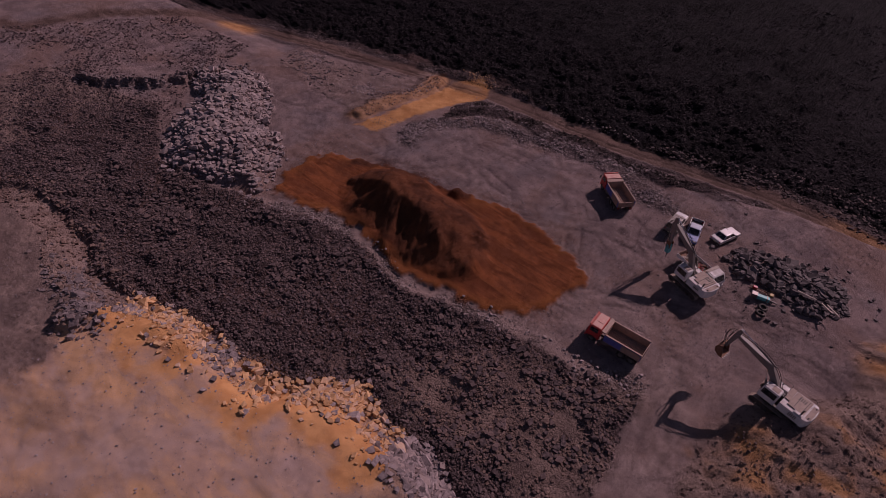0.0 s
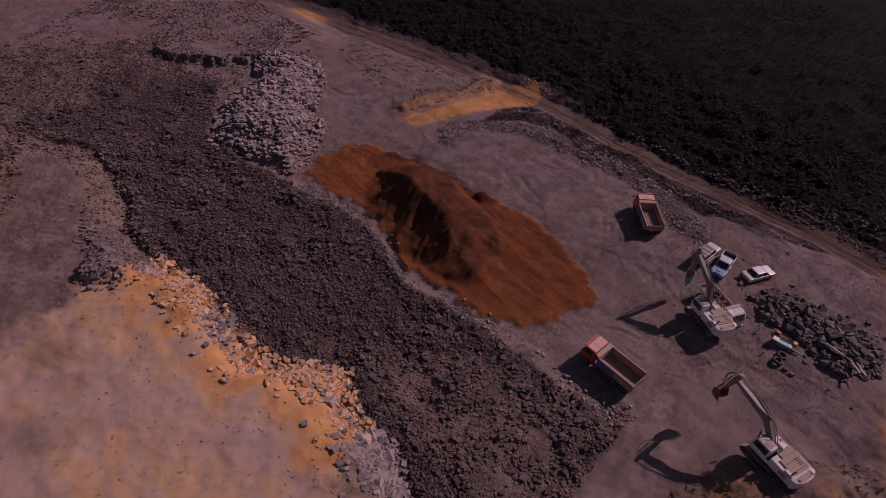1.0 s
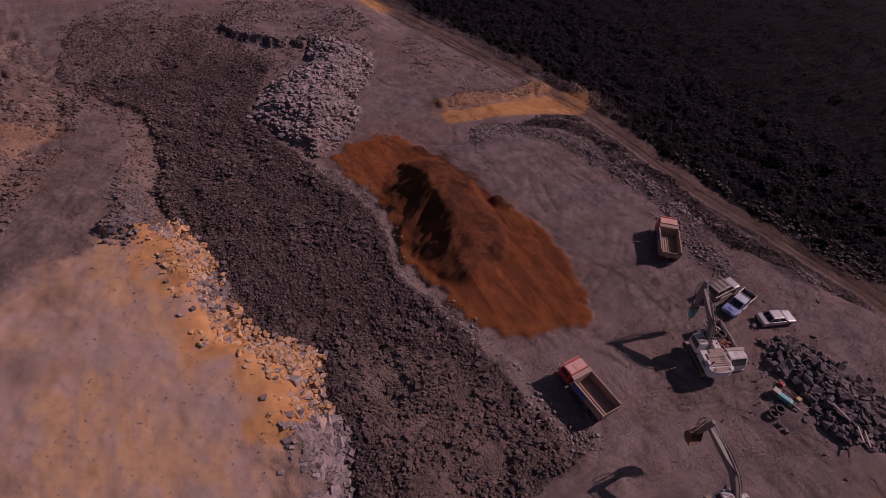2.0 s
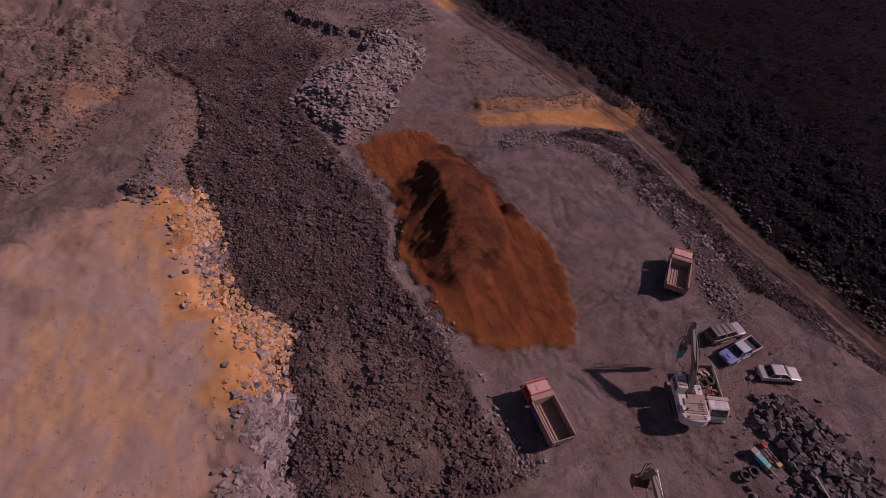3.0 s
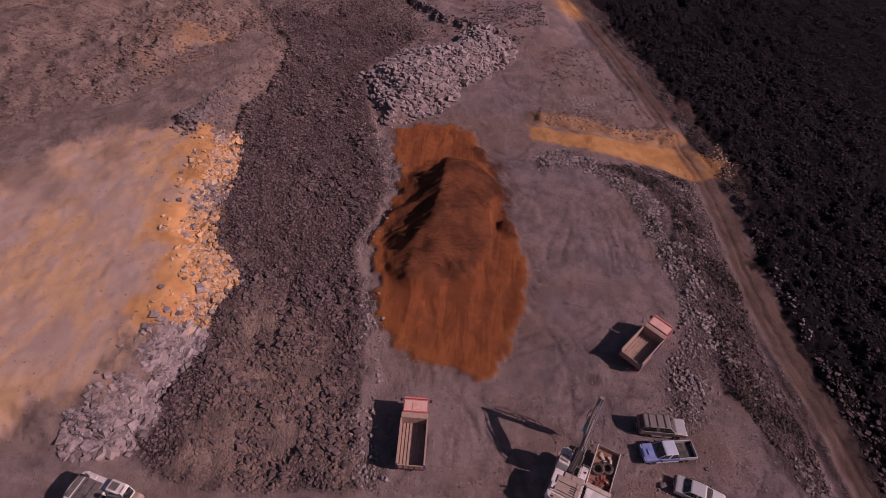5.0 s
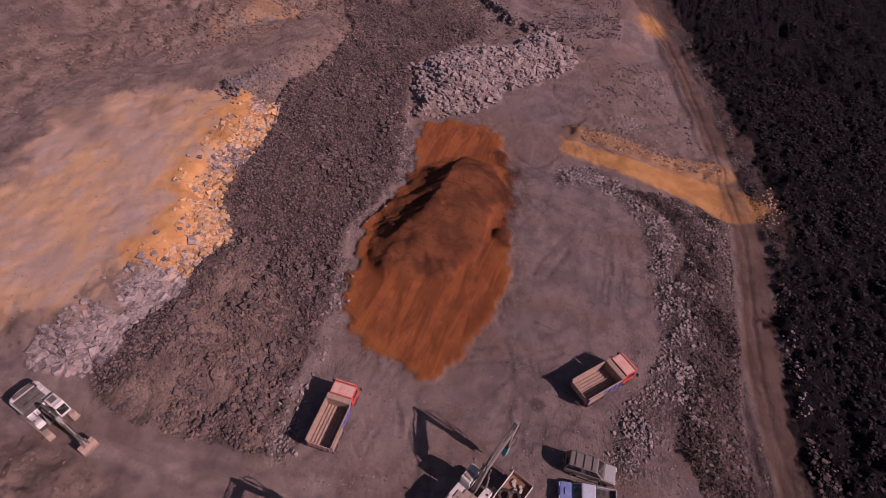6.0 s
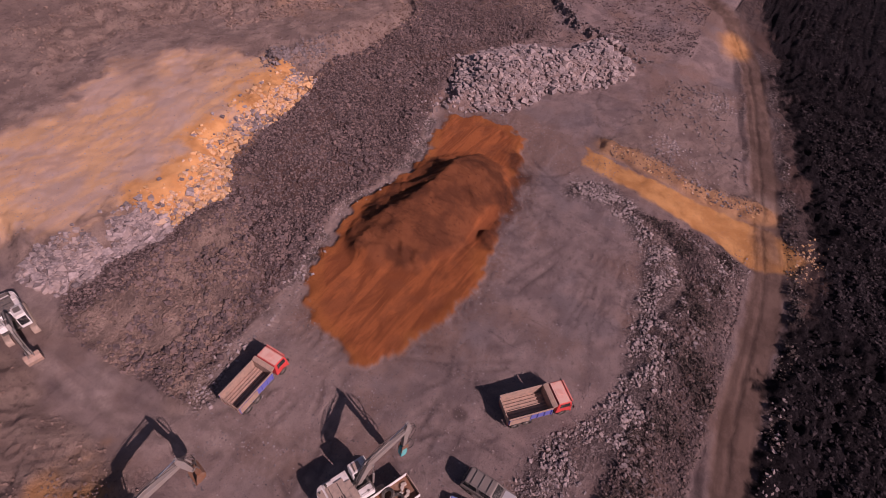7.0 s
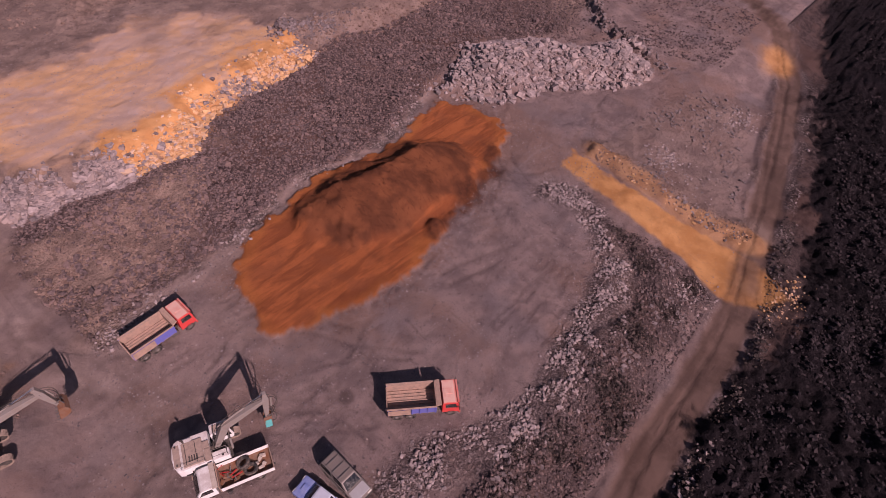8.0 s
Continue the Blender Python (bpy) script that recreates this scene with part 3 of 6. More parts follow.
def height(x, y, z=None):
    x, y = np.asarray(x, float), np.asarray(y, float)
    z = z or zones(x, y)
    h = fbm(x, y, 22.0, 3, 50) * 0.5
    h += (0.7 * step(x, -6, 4) + 0.7 * step(x, 4, 14)) * step(-y, -74, -56) * step(y, 8, 20)
    top = np.interp(x, [-130, -100, -80, -62, -56, -51, -45, -20, -13, 0, 14, 40], [60, 58, 57, 62, 66, 75, 75.5, 75, 76, 82, 84, 80])
    foot = np.interp(x, [-130, -100, -80, -62, -56, -45, -20, 0, 14, 40], [70, 68, 74, 80, 81, 83, 83, 86, 87, 84])
    fall = step(y, top, foot + 0.5)
    h += 1.0 * step(x, -40, -18) * step(y, 50, 63) * (1 - fall) + 0.4 * step(x, -18, -9) * (1 - step(x, -4, 2)) * step(y, 32, 42) * (1 - step(y, 50, 62))
    h += 1.4 * step(7.5 - np.hypot(x - 9.5, y - 45.5), 0, 4.5)
    lip = inside(x, y, PLATEAU) + fbm(x, y, 4.0, 3, 51) * 1.6
    h += 2.4 * step(lip, 0.0, 4.5) * step(x, -95, -60)
    h += 1.6 * step(inside(x, y, [(-58, -17), (-56, -10), (-66, -6), (-78, -1), (-92, 1), (-110, -6), (-110, -60), (-58, -60)]) + fbm(x, y, 5.0, 3, 52) * 2, 0, 4)
    wall = inside(x, y, [(-112, 29), (-103, 31), (-97, 37), (-92.5, 46), (-92, 56), (-104, 62), (-122, 55), (-130, 35)]) + fbm(x, y, 2.6, 5, 53) * 2.0
    lee, _ = line_gap(x, y, [(-104, 30.5), (-97, 37), (-93, 46)])
    h += 1.25 * step(wall, 0.0, 0.55) * step(-lee, -11, -1)
    h -= 2.2 * fall
    ob, _ = line_gap(x, y, [(-65.2, 58), (-65, 72), (-67, 80)])
    h += 0.8 * step(1.6 - ob + fbm(x, y, 3.0, 3, 69) * 1.5, -1.0, 1.2)
    gap, _ = line_gap(x, y, RIM)
    h += 0.28 * step(1.6 - gap + fbm(x, y, 3.5, 3, 63) * 2.2, -1.4, 1.6) * (1 - z["z_orange"])
    out_d = np.minimum(np.hypot(x + 51.5, (y - 5.8) * 0.9), np.hypot((x + 57) * 0.45, y - 7.2))
    h += 1.0 * step(1.9 - out_d + fbm(x, y, 1.8, 4, 93) * 1.8, -0.8, 1.0) * (1 - 0.6 * step(-x, 53, 56))
    h += 0.9 * step(inside(x, y, SPOIL) + fbm(x, y, 3.0, 3, 54) * 2, -0.5, 4.0)
    gully = np.abs(fbm(x * 0.9 + y * 0.5, y * 0.22 - x * 0.12, 1.5, 4, 56))
    body = heap_height(x, y)
    face = step(43.0 - y, 0.0, 1.5)
    ribs = np.abs(fbm(x * 1.2 + y * 0.1, y * 0.2, 1.5, 4, 54))
    rise = body + fbm(x, y, 3.4, 5, 55) * (0.34 + 0.25 * face) - gully * 0.55 - ribs * face * step(body, 0.6, 2.2) * 0.9
    h += 0.35 * z["z_sand"] + np.maximum(rise, 0) * step(inside(x, y, HEAP) + fbm(x, y, 1.5, 3, 57) * 0.6, -0.8, 1.1)
    h += 1.0 * step(1.5 - np.hypot(x + 38.3, y - 52.0), 0, 1.2) + 0.5 * step(1.2 - np.hypot(x + 30.0, y - 47.2), 0, 1.0)
    ring = np.hypot(x + 56.5, y - 41.5)
    h += z["z_sand"] * (0.022 * np.sin(ring * 5.2 + fbm(x, y, 2.0, 2, 59) * 3) * step(-x, 49, 53) + 0.018 * np.sin((y - x * 0.35 + fbm(x, y, 4, 3, 58) * 5) * 4.0) * step(x, -30, -24))
    h += 0.30 * z["z_bank"]
    wild = step(inside(x, y, WILD) + fbm(x, y, 4.0, 3, 104) * 4, -2, 3)
    h += wild * (1.9 * fbm(x, y, 7.0, 5, 105) - 1.5 * np.abs(fbm(x * 0.6 + y * 0.4, y * 0.7 - x * 0.3, 3.2, 4, 106)) + 0.3)
    h += 0.46 * np.clip(inside(x, y, PILE) + fbm(x, y, 4.0, 3, 82) * 2.5, 0, 6) + 0.33 * np.clip(inside(x, y, DARK), 0, 4)
    rough = z["z_bank"] + 0.6 * z["z_brown"] + 0.9 * z["z_field"] + 0.55 * step(inside(x, y, SPOIL), 0, 3)
    smooth = 1 - np.maximum.reduce([z["z_road"], z["z_sand"], z["z_orange"] * 0.6])
    fine_lumps = 0.18 - 0.10 * cells(x, y, 0.62, 60) - 0.42 * np.abs(fbm(x, y, 0.9, 3, 60)) + fbm(x, y, 2.0, 5, 61) * 0.55
    clumps = 0.22 - 0.85 * np.abs(fbm(x + fbm(x, y, 1.4, 2, 65) * 0.8, y, 1.7, 5, 64)) + fbm(x, y, 3.0, 5, 66) * 0.65
    earth = step(inside(x, y, EARTH) + fbm(x, y, 3.0, 2, 101) * 3, -2, 3)
    mixed = step(vnoise(x, y, 9.0, 67) + 0.5 * z["z_field"] + 0.25 * step(inside(x, y, EARTH), -2, 3) + 0.8 * step(inside(x, y, SPOIL), 0, 3), 0.0, 0.35)
    h += rough * smooth * (1 - 0.32 * earth) * (fine_lumps * (1 - mixed) + clumps * mixed * (1 - 0.45 * earth)) * 0.9 + z["z_bank"] * (fbm(x, y, 6.0, 3, 100) * 0.8 + fbm(x, y, 2.4, 2, 112) * 0.3) + (1 - rough.clip(0, 1)) * (fbm(x, y, 1.6, 4, 62) * 0.15 + fbm(x, y, 5.0, 3, 68) * 0.22 * (1 - z["z_sand"]))
    h -= 0.16 * z["z_rut"]
    return h


def part(name, bm, material, parent=None, label=""):
    """Links a bmesh as one mesh object, under a thing or a part."""
    me = bpy.data.meshes.new(name)
    bm.to_mesh(me)
    bm.free()
    ob = new(name, me)
    me.materials.append(material)
    if parent is not None:
        ob.parent = parent
    if label:
        tagged(ob, label)
    return ob


def spread(lo, hi, fine, grow, far):
    """Grid lines: evenly fine between lo and hi, ever wider beyond, to far."""
    core = np.arange(lo, hi, fine)
    wings, gap, v = [], fine, 0.0
    while v < far:
        gap = min(gap * grow, max(0.8, v * 0.12))
        v += gap
        wings.append(v)
    w = np.array(wings)
    return np.concatenate([(lo - w)[::-1], core, core[-1] + w])


def grid_mesh(name, xs, ys):
    gx, gy = np.meshgrid(xs, ys)
    x, y = gx.ravel(), gy.ravel()
    z = zones(x, y)
    co = np.stack([x, y, height(x, y, z)], 1)
    nx, ny = len(xs), len(ys)
    i = (np.arange(ny - 1)[:, None] * nx + np.arange(nx - 1)[None, :]).ravel()
    quads = np.stack([i, i + 1, i + 1 + nx, i + nx], 1)
    me = bpy.data.meshes.new(name)
    me.vertices.add(len(co))
    me.vertices.foreach_set("co", co.ravel())
    me.loops.add(quads.size)
    me.loops.foreach_set("vertex_index", quads.ravel())
    me.polygons.add(len(quads))
    me.polygons.foreach_set("loop_start", np.arange(len(quads)) * 4)
    me.update(calc_edges=True)
    for key, w in z.items():
        a = me.attributes.new(key, "FLOAT", "POINT")
        a.data.foreach_set("value", w.astype(np.float32))
    me.polygons.foreach_set("use_smooth", np.ones(len(quads), bool))
    return me


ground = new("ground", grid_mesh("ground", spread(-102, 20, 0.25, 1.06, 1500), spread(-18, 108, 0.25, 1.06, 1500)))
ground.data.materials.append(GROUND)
tagged(ground, "dusty grey and ochre quarry ground with dark broken soil", "ground", kind="structure")


# ---- rocks ----
def rock_bm(rng, points=13, flat=0.75):
    bm = bmesh.new()
    long, skew = rng.uniform(0.95, 1.4), rng.uniform(-0.3, 0.3)
    if points < 8:
        spots = [Vector(v) * rng.uniform(0.42, 0.62) for v in ((1, 0.2, -0.3), (-0.6, 0.8, -0.2), (-0.5, -0.9, -0.2), (0.5, -0.4, 0.8), (-0.7, 0.1, 0.7), (0.4, 0.9, 0.5))]
    else:
        spots = [Vector((sx, sy, sz)) * rng.uniform(0.20, 0.44) for sx in (-1, 1) for sy in (-1, 1) for sz in (-1, 1)]
        spots += [Vector((rng.gauss(0, 1), rng.gauss(0, 1), rng.gauss(0, 1))).normalized() * rng.uniform(0.40, 0.58) for _ in range(points - 7)]
    for v in spots:
        j = [rng.uniform(-0.07, 0.07) for _ in range(3)]
        bm.verts.new(((v.x + j[0]) * long + v.y * skew, v.y + j[1], (v.z + j[2]) * flat))
    got = bmesh.ops.convex_hull(bm, input=bm.verts)
    loose = [v for v in bm.verts if not v.link_faces]
    bmesh.ops.delete(bm, geom=loose, context="VERTS")
    bmesh.ops.recalc_face_normals(bm, faces=bm.faces)
    return bm


def rock_meshes(count, points, seed, material, flat=0.75):
    made, rng = [], random.Random(seed)
    for _ in range(count):
        me = bpy.data.meshes.new("boulder")
        bm = rock_bm(rng, points)
        bm.to_mesh(me)
        bm.free()
        me.materials.append(material)
        made.append(me)
    return made


def scatter(rng, poly, count, weight=None):
    xs, ys = [p[0] for p in poly], [p[1] for p in poly]
    got = np.zeros((0, 2))
    while len(got) < count:
        p = np.stack([rng.uniform(min(xs), max(xs), count * 3), rng.uniform(min(ys), max(ys), count * 3)], 1)
        keep = inside(p[:, 0], p[:, 1], poly) > 0
        if weight is not None:
            keep &= rng.random(len(p)) < weight(p[:, 0], p[:, 1])
        got = np.concatenate([got, p[keep]])
    return got[:count]


def stuff_mesh(name, places, sizes, lift, material, seed, variants=10, points=8, flat=0.7):
    """Many small lumps joined into one mesh."""
    rng = random.Random(seed)
    nrng = np.random.default_rng(seed)
    shapes = []
    for _ in range(variants):
        bm = rock_bm(rng, points, flat)
        bmesh.ops.triangulate(bm, faces=bm.faces)
        bm.verts.index_update()
        shapes.append((np.array([v.co[:] for v in bm.verts]), np.array([[v.index for v in f.verts] for f in bm.faces])))
        bm.free()
    z = height(places[:, 0], places[:, 1])
    pick = nrng.integers(0, variants, len(places))
    turn = nrng.uniform(0, 6.283, len(places))
    sizes, squash = np.asarray(sizes) * 0.8, nrng.uniform(0.75, 1.25, len(places))
    tall = nrng.uniform(0.8, 1.5, len(places))
    cos, tris, base = [], [], 0
    for k in range(variants):
        co, tri = shapes[k]
        i = np.nonzero(pick == k)[0]
        c, s, w = np.cos(turn[i])[:, None], np.sin(turn[i])[:, None], sizes[i][:, None]
        x, y = co[None, :, 0] * c - co[None, :, 1] * s, (co[None, :, 0] * s + co[None, :, 1] * c) * squash[i][:, None]
        cos.append(np.stack([x * w + places[i, :1], y * w + places[i, 1:], (co[None, :, 2] + lift) * w * tall[i][:, None] + z[i][:, None]], 2).reshape(-1, 3))
        tris.append((tri[None] + (base + np.arange(len(i)) * len(co))[:, None, None]).reshape(-1, 3))
        base += len(i) * len(co)
    co, tri = np.concatenate(cos), np.concatenate(tris)
    me = bpy.data.meshes.new(name)
    me.vertices.add(len(co))
    me.vertices.foreach_set("co", co.ravel())
    me.loops.add(tri.size)
    me.loops.foreach_set("vertex_index", tri.ravel().astype(np.int32))
    me.polygons.add(len(tri))
    me.polygons.foreach_set("loop_start", np.arange(len(tri)) * 3)
    me.polygons.foreach_set("use_smooth", np.zeros(len(tri), bool))
    me.update(calc_edges=True)
    me.materials.append(material)
    return new(name, me)


def boulders(thing, places, sizes, lifts, meshes, seed, label=""):
    rng = random.Random(seed)
    z = height(places[:, 0], places[:, 1])
    for i, (x, y) in enumerate(places):
        ob = new("boulder", rng.choice(meshes))
        ob.parent = thing
        s = sizes[i]
        ob.matrix_basis = Matrix.LocRotScale((x, y, z[i] + lifts[i]), Euler((rng.uniform(-0.5, 0.5), rng.uniform(-0.5, 0.5), rng.uniform(0, 6.28))), (s * rng.uniform(0.85, 1.2), s, s * rng.uniform(0.8, 1.1)))


nr = np.random.default_rng(5)
pale_meshes = rock_meshes(24, 11, 1, PALE_ROCK)
dark_meshes = rock_meshes(16, 11, 2, DARK_ROCK)
grey_meshes = rock_meshes(16, 12, 4, GREY_ROCK)
ochre_meshes = rock_meshes(24, 10, 3, ORANGE_ROCK)

# heap of pale blasted rock
rock_heap = tagged(new("rock_heap"), "heap of pale grey blasted basalt boulders beside the track", "rock heap")
PILE_W = lambda x, y: step(inside(x, y, PILE) + vnoise(x, y, 3.5, 80) * 4 + vnoise(x, y, 1.5, 81) * 2, -0.6, 1.6)
p = scatter(nr, PILE, 300, PILE_W)
boulders(rock_heap, p, 0.55 + 0.95 * nr.random(300) ** 1.5, 0.12 + nr.uniform(-0.15, 0.3, 300), pale_meshes, 11)
p = np.concatenate([scatter(nr, PILE, 3000, PILE_W), scatter(nr, [(x0 + (x0 + 76) * 0.12, y0 + (y0 - 41) * 0.12) for x0, y0 in PILE], 200)])
rest = stuff_mesh("rubble", p, 0.22 + 0.85 * nr.random(3200) ** 1.6, 0.18, PALE_ROCK, 12, points=11)
rest.parent = rock_heap
tagged(rest, kind="stuff")

# heap of dark rock by the parked vehicles
dark_heap = tagged(new("rock_heap"), "low heap of dark grey basalt boulders in the yard", "rock heap")
p = scatter(nr, DARK, 300)
boulders(dark_heap, p, 0.40 + 0.75 * nr.random(300) ** 1.5, 0.1 + nr.uniform(-0.1, 0.25, 300), dark_meshes, 13)
p = np.concatenate([scatter(nr, DARK, 1000), nr.normal((3.7, 66.8), (5.2, 4.2), (150, 2))])
rest = stuff_mesh("rubble", p, nr.uniform(0.15, 0.7, 1150), 0.15, DARK_ROCK, 14, points=9)
rest.parent = dark_heap
tagged(rest, kind="stuff")


def tufts(name, places, sizes, material, seed, variants=12, blades=9):
    """Low scrub: each tuft a loose bunch of small leaf clumps."""
    rng, nrng = random.Random(seed), np.random.default_rng(seed)
    shapes = []
    for _ in range(variants):
        tri = []
        for _ in range(blades):
            a, r = rng.uniform(0, 6.283), rng.uniform(0, 0.5) ** 0.8
            c = np.array([r * math.cos(a), r * math.sin(a), rng.uniform(0.0, 0.55) * (1 - r)])
            tri.append([c + np.array([rng.uniform(-0.28, 0.28), rng.uniform(-0.28, 0.28), rng.uniform(-0.16, 0.22)]) for _ in range(3)])
        shapes.append(np.array(tri).reshape(-1, 3))
    z = height(places[:, 0], places[:, 1])
    pick, turn = nrng.integers(0, variants, len(places)), nrng.uniform(0, 6.283, len(places))
    cos = []
    for k in range(variants):
        i = np.nonzero(pick == k)[0]
        c, s0, w = np.cos(turn[i])[:, None], np.sin(turn[i])[:, None], np.asarray(sizes)[i][:, None]
        co = shapes[k]
        x, y = co[None, :, 0] * c - co[None, :, 1] * s0, co[None, :, 0] * s0 + co[None, :, 1] * c
        cos.append(np.stack([x * w + places[i, :1], y * w + places[i, 1:], co[None, :, 2] * w + z[i][:, None]], 2).reshape(-1, 3))
    co = np.concatenate(cos)
    me = bpy.data.meshes.new(name)
    me.vertices.add(len(co))
    me.vertices.foreach_set("co", co.ravel())
    me.loops.add(len(co))
    me.loops.foreach_set("vertex_index", np.arange(len(co), dtype=np.int32))
    me.polygons.add(len(co) // 3)
    me.polygons.foreach_set("loop_start", np.arange(len(co) // 3) * 3)
    me.polygons.foreach_set("use_smooth", np.zeros(len(co) // 3, bool))
    me.update(calc_edges=True)
    me.materials.append(material)
    return new(name, me)

# broken rock along the plateau's edge
rock_ledge = tagged(new("rock_ledge"), "broken ledge of ochre and pale grey rock at the plateau edge", "rock ledge")


def along_line(rng, line, count, inner, outer):
    """Places beside a line, from inner to outer metres to its right-hand side."""
    seg = np.diff(np.array(line, float), axis=0)
    ln = np.hypot(seg[:, 0], seg[:, 1])
    i = rng.choice(len(ln), count, p=ln / ln.sum())
    f, off = rng.random(count), rng.uniform(inner, outer, count)
    n = np.stack([seg[:, 1], -seg[:, 0]], 1) / ln[:, None]
    return np.array(line, float)[i] + seg[i] * f[:, None] + n[i] * off[:, None]


def ochre_share(x):
    return np.interp(x, [-52, -46, -41, -38, -36, -33, -27, -19, -17], [0.5, 0.88, 0.88, 0.25, 0.3, 0.85, 0.85, 0.75, 0.0])


EDGE = LEDGE[2:16]
EAST_EDGE = LEDGE[10:17]
p = np.concatenate([along_line(nr, EDGE, 150, -0.6, 2.4), along_line(nr, EAST_EDGE, 150, 0.0, 2.4)])
ochre = nr.random(300) < ochre_share(p[:, 0])
size = 0.4 + 0.95 * nr.random(300) ** 1.7
boulders(rock_ledge, p[ochre], size[ochre], 0.06 * size[ochre], ochre_meshes, 21)
boulders(rock_ledge, p[~ochre], size[~ochre], 0.06 * size[~ochre], pale_meshes, 22)
p = np.concatenate([along_line(nr, EDGE, 3800, -0.6, 3.0), along_line(nr, EDGE, 700, 2.0, 5.5), along_line(nr, EAST_EDGE, 2200, -0.3, 3.8)])
p = p[vnoise(p[:, 0], p[:, 1], 2.4, 94) > 0.5 * nr.random(len(p)) - 0.45]
ochre = nr.random(len(p)) < ochre_share(p[:, 0])
for mat, q, seed in ((ORANGE_ROCK, p[ochre], 23), (PALE_ROCK, p[~ochre][np.arange((~ochre).sum()) % 4 < 3], 24), (GREY_ROCK, p[~ochre][3::4], 25)):
    ob = stuff_mesh("rubble", q, 0.14 + 0.8 * nr.random(len(q)) ** 2.3, 0.1, mat, seed, variants=16, points=8)
    ob.parent = rock_ledge
    tagged(ob, kind="stuff")

# loose stones on the rim of the yard, at the feet of the banks and in the yard
def loose(name, p, lo, hi, power, mat, seed, label, category, variants=10, points=9):
    return tagged(stuff_mesh(name, p, lo + (hi - lo) * nr.random(len(p)) ** power, 0.12, mat, seed, variants=variants, points=points), label, category, kind="stuff")


rim_stones = along_line(nr, RIM, 14000, -0.6, 0.9) + nr.normal(0, 1.0, (14000, 2))
rim_stones = rim_stones[vnoise(rim_stones[:, 0], rim_stones[:, 1], 3.2, 71) + 0.8 * vnoise(rim_stones[:, 0], rim_stones[:, 1], 1.3, 74) + 0.12 > 0.7 * nr.random(len(rim_stones)) ** 2]
strip = along_line(nr, STRIP, 900, -1.3, 1.3)
strip = strip[vnoise(strip[:, 0], strip[:, 1], 2.6, 72) > 0.4 * nr.random(len(strip)) - 0.2]
patches = [nr.normal(c, s, (n, 2)) for c, s, n in (((-71.3, 65.0), (1.7, 1.3), 420), ((-90.2, 68.8), (2.0, 1.3), 420), ((-65.4, 72.5), (0.9, 2.6), 160), ((-4.2, 39.8), (0.9, 0.8), 50), ((-53, 78.5), (2.0, 1.4), 260),
                                                  ((-58, 31), (1.6, 1.4), 120), ((-71, 70), (4, 3), 120))]
shoulder = along_line(nr, ROAD[5:15], 700, -4.0, -2.6)
shoulder = shoulder[vnoise(shoulder[:, 0], shoulder[:, 1], 4.0, 76) > 0.05]
half = nr.random(len(rim_stones)) < 0.3
loose("loose_stones", rim_stones[half], 0.05, 0.44, 3.8, GREY_ROCK, 30, "grey loose stones along the yard rim", "stones", 16, 7)
p = np.concatenate([rim_stones[~half], strip, *patches, shoulder])
loose("loose_stones", p, 0.06, 0.60, 3.8, PALE_ROCK, 31, "pale loose stones strewn along the yard rim", "stones", 16, 7)
YARD = [(-58, 34), (-27, 36), (-4, 40), (2, 45), (9, 60), (12, 82), (-12, 78), (-18, 73), (-48, 73), (-54, 62), (-75, 58), (-64, 45)]
bare = lambda x, y: step(-inside(x, y, SAND), -0.3, 0.5)
loose("gravel", scatter(nr, YARD, 11000, bare), 0.04, 0.26, 3.6, GREY_ROCK, 32, "fine grey gravel scattered over the yard", "gravel", 6, 7)
loose("gravel", scatter(nr, YARD, 9000, lambda x, y: bare(x, y) * step(vnoise(x, y, 6.0, 95), -0.4, 0.3)), 0.04, 0.26, 5.0, PALE_ROCK, 54, "fine pale gravel scattered over the yard", "gravel", 6, 7)
loose("gravel", scatter(nr, [(-62, -18), (-4, -18), (-4, 10), (-18, 14), (-50, 6), (-95, 2), (-100, -20)], 8000), 0.05, 0.28, 4.5, PALE_ROCK, 33, "fine stones scattered over the plateau", "gravel", 6, 7)
loose("rubble", scatter(nr, SPOIL, 12000, lambda x, y: step(vnoise(x, y, 4.0, 87) + 0.5 * vnoise(x, y, 1.5, 88), -0.3, 0.3)), 0.05, 0.42, 4.2, BROWN_CLOD, 34, "brown and grey rubble on the spoil bank", "rubble", 12, 7)
loose("rubble", scatter(nr, WILD, 9000, lambda x, y: step(vnoise(x, y, 6.0, 107) + 0.6 * vnoise(x, y, 2.0, 108), -0.3, 0.25)), 0.08, 0.62, 3.2, BROWN_CLOD, 57, "brown clods and stones on the rough ground", "rubble", 12, 7)
SCARP = [(-58, -17), (-53, -8), (-64, -3), (-76, 2), (-92, 4), (-100, -2), (-92, -12), (-74, -14)]
loose("rubble", scatter(nr, SCARP, 2600, lambda x, y: step(vnoise(x, y, 5.0, 73), -0.25, 0.2)), 0.15, 0.8, 2.4, BROWN_CLOD, 39, "brown rubble along the low scarp", "rubble")
outcrop = tagged(new("rock_outcrop"), "dark grey rugged rock standing out of the plateau edge", "rock outcrop")
p = np.concatenate([nr.normal((-51.3, 5.8), (0.9, 1.2), (34, 2)), nr.normal((-56, 7.4), (2.4, 0.9), (30, 2))])
boulders(outcrop, p, 0.4 + 0.8 * nr.random(64) ** 1.8, np.full(64, 0.0), grey_meshes, 40)
loose("rubble", np.concatenate([nr.normal((-51.5, 5.5), (1.5, 1.7), (260, 2)), nr.normal((-57, 7.3), (3.2, 1.3), (420, 2))]), 0.08, 0.7, 2.6, GREY_ROCK, 55, "grey rubble round the rock outcrop", "rubble")
